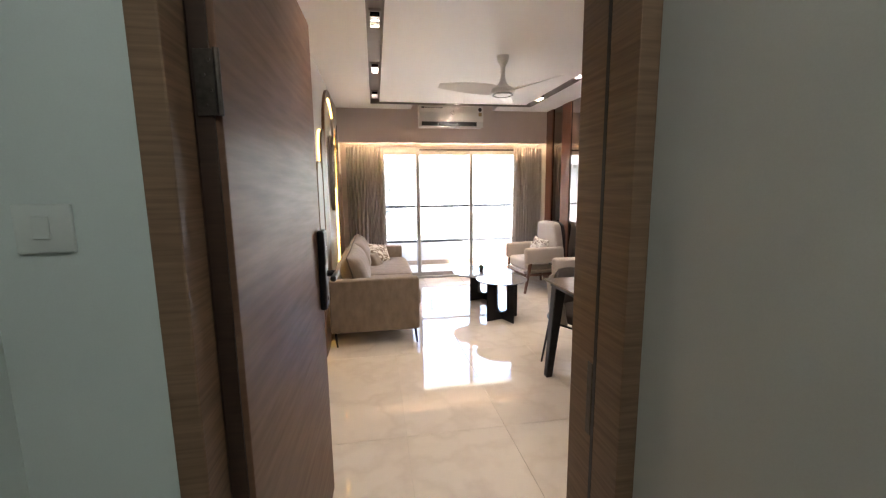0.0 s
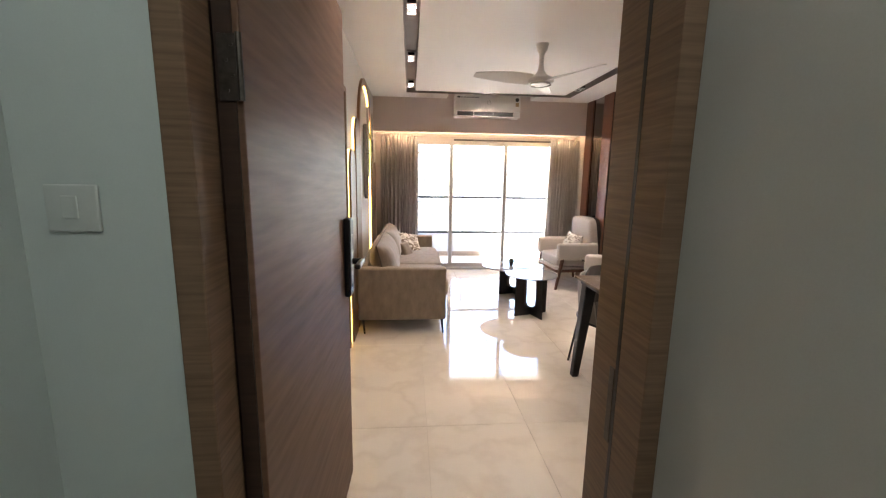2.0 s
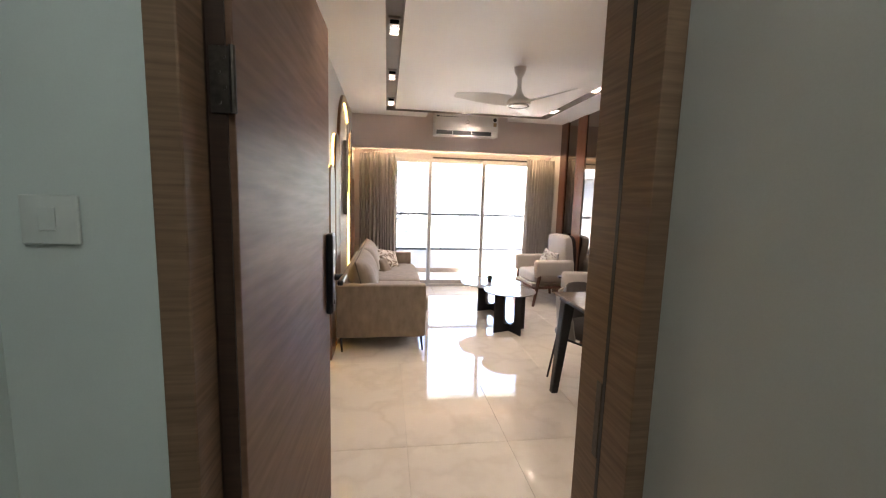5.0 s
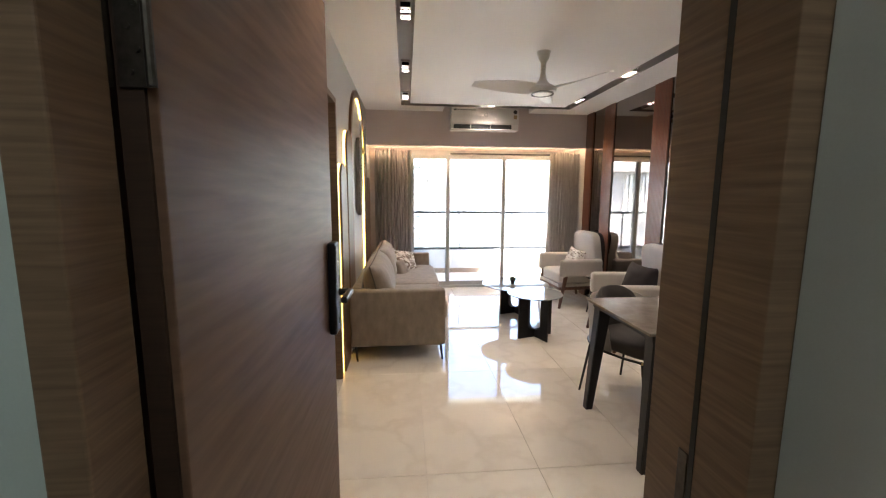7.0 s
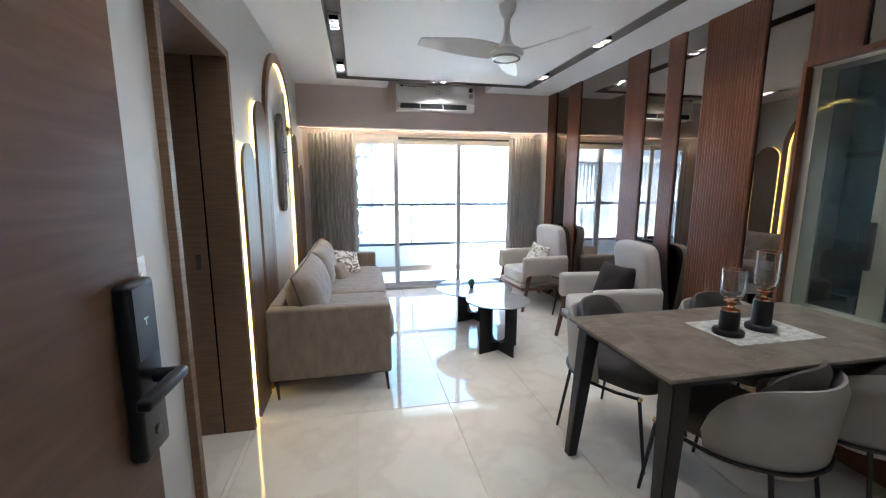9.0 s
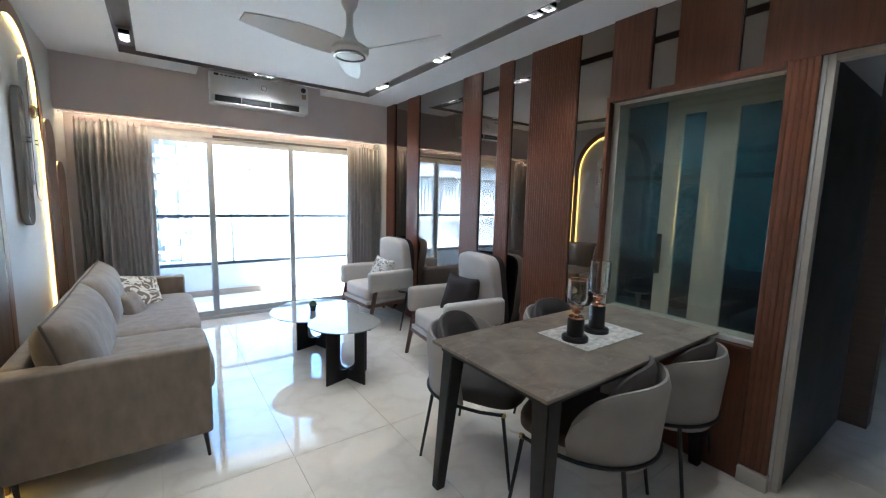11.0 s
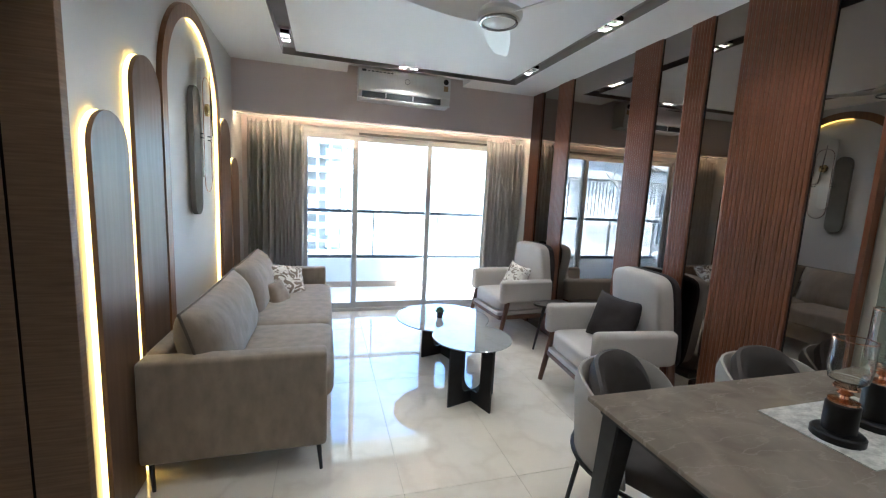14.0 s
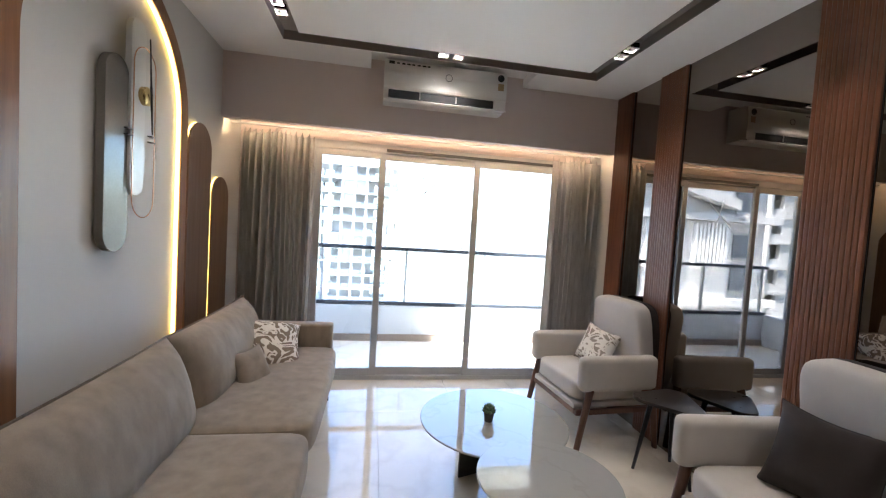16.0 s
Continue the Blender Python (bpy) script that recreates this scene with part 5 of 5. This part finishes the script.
def candle_holder(x, y, s, label):
    h = thing("candle_holder", label, "candle holder", "hurricane candle holders", at=pose(x, y, 0.7655))
    bm = bmesh.new()
    lathe(bm, [(0, 0), (0.063, 0), (0.063, 0.018), (0.058, 0.023), (0.040, 0.025), (0.040, 0.115 * s), (0.036, 0.12 * s), (0, 0.12 * s)], 28)
    part("base", bm, LOCKBLACK, h, "glossy black base", smooth=True)
    bm = bmesh.new()
    z = 0.121 * s
    lathe(bm, [(0, z), (0.036, z), (0.036, z + 0.006), (0.012, z + 0.012), (0.010, z + 0.020), (0.020, z + 0.028), (0.010, z + 0.037), (0.030, z + 0.043), (0.030, z + 0.048), (0, z + 0.048)], 24)
    part("stem", bm, GOLD, h, "rose gold turned stem", smooth=True)
    bm = bmesh.new()
    g = z + 0.0485
    H = 0.150 * s
    lathe(bm, [(0, g), (0.020, g), (0.044, g + 0.02), (0.050, g + 0.05), (0.049, g + H), (0.0465, g + H), (0.0475, g + 0.05), (0.042, g + 0.023), (0.018, g + 0.004), (0, g + 0.004)], 28)
    sh = part("glass_shade", bm, SLATEGLASS, h, "clear glass hurricane shade", smooth=True)
    sh.visible_shadow = False
    bm = bmesh.new()
    lathe(bm, [(0.0465, g + H), (0.0495, g + H), (0.0495, g + H + 0.003), (0.0465, g + H + 0.003)], 28)
    part("rim", bm, GOLD, sh)


place_mat()
candle_holder(1.965, 2.515, 0.92, "shorter black candle holder with a glass shade")
candle_holder(2.17, 2.535, 1.18, "taller black candle holder with a glass shade")


# ---- the city outside ----
GROUND = surface("far_ground", (0.20, 0.18, 0.15), (0.12, 0.135, 0.09), 0.95, scale=0.02, fine=0.4, bump=0.0)
structure("ground", boxes((-1500, 1500, 9.0, 2500, -32.5, -32.0)), GROUND, "hazy flat land far below the balcony", "ground")


def tower(x, y, w, d, floors, label, h=3.1, bays=6, stone=None, solid=False):
    stone = stone or CONCRETE
    b = thing("apartment_building", label, "building", "far buildings")
    z0 = -32.0
    rows = []
    for k in range(floors + 1):
        rows.append((x, x + w, y, y + d, z0 + k * h, z0 + k * h + 0.35))
    part("floor_slabs", boxes(*rows), stone, b)
    cols = []
    for i in range(bays + 1):
        cx = x + (w - 0.6) * i / bays
        cols.append((cx, cx + 0.6, y + 0.3, y + 0.9, z0, z0 + floors * h))
        cols.append((cx, cx + 0.6, y + d - 0.9, y + d - 0.3, z0, z0 + floors * h))
    part("columns", boxes(*cols), stone, b)
    walls = []
    rnd = random.Random(int(x * 7 + y))
    for k in range(floors):
        for i in range(bays):
            if rnd.random() < 0.75:
                a = x + 0.6 + (w - 0.6) * i / bays
                e = a + (w - 0.6) / bays - 0.6
                walls.append((a, e, y + 1.2, y + 1.5, z0 + k * h + 0.35, z0 + k * h + (1.3 if rnd.random() < 0.7 else h)))
    for k in range(floors):
        for i in range(4):
            if rnd.random() < 0.8:
                a = y + 0.9 + (d - 1.2) * i / 4
                walls.append((x + w - 1.4, x + w - 1.1, a, a + d / 4 - 0.9, z0 + k * h + 0.35, z0 + k * h + (1.2 if rnd.random() < 0.6 else h)))
    if solid:
        walls = []
        for k in range(floors):
            zb = z0 + k * h
            for i in range(5):
                a, e = y + d * i / 5, y + d * (i + 1) / 5
                q = (e - a) * 0.27
                walls += [(x + w - 0.5, x + w - 0.2, a, e, zb + 0.35, zb + 1.25), (x + w - 0.5, x + w - 0.2, a, a + q, zb + 1.25, zb + h), (x + w - 0.5, x + w - 0.2, e - q, e, zb + 1.25, zb + h)]
                a, e = x + w * i / 5, x + w * (i + 1) / 5
                q = (e - a) * 0.27
                walls += [(a, e, y + 0.2, y + 0.5, zb + 0.35, zb + 1.25), (a, a + q, y + 0.2, y + 0.5, zb + 1.25, zb + h), (e - q, e, y + 0.2, y + 0.5, zb + 1.25, zb + h)]
    part("infill_walls", boxes(*walls), stone, b)
    part("core", boxes((x + w * 0.3, x + w * 0.7, y + d * 0.35, y + d * 0.65, z0, z0 + floors * h + 3)), stone, b)


tower(-15, 95, 22, 12, 15, "unfinished concrete tower with open floors", bays=8)
for tx, ty, tw, tf in ((-60, 520, 40, 11), (-5, 600, 46, 10), (55, 500, 36, 12), (110, 560, 50, 10), (185, 540, 40, 12)):
    tower(tx, ty, tw, 22, tf, "pale distant apartment block with rows of windows", solid=True)
tower(-58, 44, 16, 16, 16, "pale neighbouring building with rows of windows", solid=True)
tower(-92, 46, 18, 16, 18, "pale neighbouring building with rows of windows", solid=True)


def terrace_house():
    """The concrete club house beside the balcony, with fins, a raking slab and a terrace."""
    h = thing("concrete_building", "grey concrete building with white fins and a terrace", "building", "far buildings")
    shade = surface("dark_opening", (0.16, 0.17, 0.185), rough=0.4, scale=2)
    fin = surface("white_fin", (0.74, 0.73, 0.70), (0.66, 0.65, 0.62), 0.6, scale=1.5)
    part("wall", boxes((-16.6, -6.2, 24.0, 30.0, -32.0, 14.0), (-19.7, -16.6, 24.6, 30.0, -32.0, 11.0), bevel=0.03), NEIGHBOUR, h)
    for z in (-2.2, 2.9, 6.2, 9.4):
        part("floor_band", boxes((-19.8, -5.9, 23.5, 24.0, z, z + 0.45), bevel=0.02), CONCRETE, h, "paler concrete floor band")
    bm = bmesh.new()
    slab(bm, [(-16.4, 3.6), (-9.0, 5.4), (-9.0, 6.0), (-16.4, 4.2)], 23.2, 23.98, place=lambda x, z, y: (x, y, z))
    part("raking_slab", bm, CONCRETE, h, "sloping concrete slab")
    for a, b, z0, z1 in ((-16.2, -13.6, 0.0, 2.75), (-12.9, -10.3, 0.0, 2.75), (-9.6, -7.6, 0.0, 2.75)):
        n = int((b - a) / 0.26)
        for k in range(n):
            part("fin", boxes((a + k * 0.26, a + k * 0.26 + 0.15, 23.72, 23.998, z0, z1)), fin, h, "white upright fin")
    for x in (-18.9,):
        for z in (-1.3, 0.75, 3.6, 6.9):
            w = part("opening", boxes((x, x + 1.5, 24.5, 24.598, z, z + 1.45)), shade, h, "dark window opening")
            part("sill", boxes((x - 0.08, x + 1.58, 24.36, 24.5, z - 0.1, z)), CONCRETE, w)
    part("terrace", boxes((-21.0, -5.0, 17.2, 23.5, -3.6, -2.95)), CONCRETE, h, "pale terrace slab")
    part("terrace_wall", boxes((-21.0, -5.0, 17.0, 17.2, -3.6, -2.0)), fin, h)
    for x in (-8.3, -10.4, -12.0, -13.3, -14.2):
        p = thing("planter", "white square planter on the neighbouring terrace", "planter", "terrace planters")
        bm = bmesh.new()
        lo = [bm.verts.new((x + a * 0.28, 19.4 + b * 0.28, -2.949)) for a, b in ((-1, -1), (1, -1), (1, 1), (-1, 1))]
        hi = [bm.verts.new((x + a * 0.42, 19.4 + b * 0.42, -2.1)) for a, b in ((-1, -1), (1, -1), (1, 1), (-1, 1))]
        bm.faces.new(lo[::-1]), bm.faces.new(hi)
        for k in range(4):
            bm.faces.new((lo[k], lo[(k + 1) % 4], hi[(k + 1) % 4], hi[k]))
        part("pot", bm, fin, p)


terrace_house()


# white tape crossed on the middle pane
TAPE = see_through(surface("thin_tape", (0.8, 0.79, 0.77), rough=0.6, scale=20, bump=0.0), (0.85, 0.84, 0.82), 0.75)
tape = thing("window_tape", "white tape crossed on the window pane", "tape")
for a, b in (((1.36, 1.835), (1.09, 1.60)), ((1.20, 1.86), (1.26, 1.59))):
    bm = bmesh.new()
    d = Vector((b[0] - a[0], b[1] - a[1])).normalized() * 0.006
    pts = [(a[0] - d.y, a[1] + d.x), (b[0] - d.y, b[1] + d.x), (b[0] + d.y, b[1] - d.x), (a[0] + d.y, a[1] - d.x)]
    slab(bm, pts, 6.5565, 6.5575 if a[0] > 1.3 else 6.5572, place=lambda x, y, z: (x, z, y))
    part("strip", bm, TAPE, tape)

# ---- lobby lamp, added out of view to light the lobby ----
lamp = thing("lobby_ceiling_lamp", "added round white fill lamp, unseen above the lobby", "ceiling lamp")
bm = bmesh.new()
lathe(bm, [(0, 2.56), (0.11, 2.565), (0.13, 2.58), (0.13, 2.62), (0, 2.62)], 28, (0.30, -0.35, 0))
part("diffuser", bm, glowing("lobby_fill_glow", (0.93, 1.0, 0.96), 1.35), lamp)

# ---- floor tiles, last ----
floor_ob = bpy.data.objects["floor"]
tile_meshes = {}
TX0, TY0, TW, TL = -0.31, 2.29, 0.595, 1.195


def tile(x0, x1, y0, y1):
    key = (round(x1 - x0, 3), round(y1 - y0, 3))
    if key not in tile_meshes:
        bm = bmesh.new()
        w, l = (x1 - x0) / 2, (y1 - y0) / 2
        lowv = [bm.verts.new((sx * w, sy * l, -0.004)) for sx, sy in ((-1, -1), (1, -1), (1, 1), (-1, 1))]
        mid = [bm.verts.new((sx * w, sy * l, -0.0008)) for sx, sy in ((-1, -1), (1, -1), (1, 1), (-1, 1))]
        top = [bm.verts.new((sx * (w - 0.0008), sy * (l - 0.0008), 0.0)) for sx, sy in ((-1, -1), (1, -1), (1, 1), (-1, 1))]
        bm.faces.new(top)
        for a, b in ((lowv, mid), (mid, top)):
            for i in range(4):
                bm.faces.new((a[i], a[(i + 1) % 4], b[(i + 1) % 4], b[i]))
        me = bpy.data.meshes.new("floor_tile")
        bm.to_mesh(me)
        bm.free()
        me.materials.append(TILE)
        tile_meshes[key] = me
    ob = new("tile", tile_meshes[key])
    ob.location = ((x0 + x1) / 2, (y0 + y1) / 2, 0)
    ob.parent = floor_ob


def lay(xa, xb, ya, yb):
    i = math.floor((xa - TX0) / TW)
    while TX0 + i * TW < xb:
        j = math.floor((ya - TY0) / TL)
        while TY0 + j * TL < yb:
            x0, x1 = max(xa, TX0 + i * TW), min(xb, TX0 + (i + 1) * TW)
            y0, y1 = max(ya, TY0 + j * TL), min(yb, TY0 + (j + 1) * TL)
            if x1 - x0 > 0.01 and y1 - y0 > 0.01:
                tile(x0 + 0.0008, x1 - 0.0008, y0 + 0.0008, y1 - 0.0008)
            j += 1
        i += 1


lay(XL, 2.79, 0.93, 6.498)
lay(-0.9, 3.2, 6.62, 7.75)
lay(-0.44, 0.95, -2.0, 0.93)
lay(2.79, 6.25, 0.6, 1.9)
lay(-3.5, XL - 0.25, 1.1, 5.0)
lay(XL - 0.25, XL, 2.70, 3.43)
lay(2.95, 4.6, 2.02, 3.9)
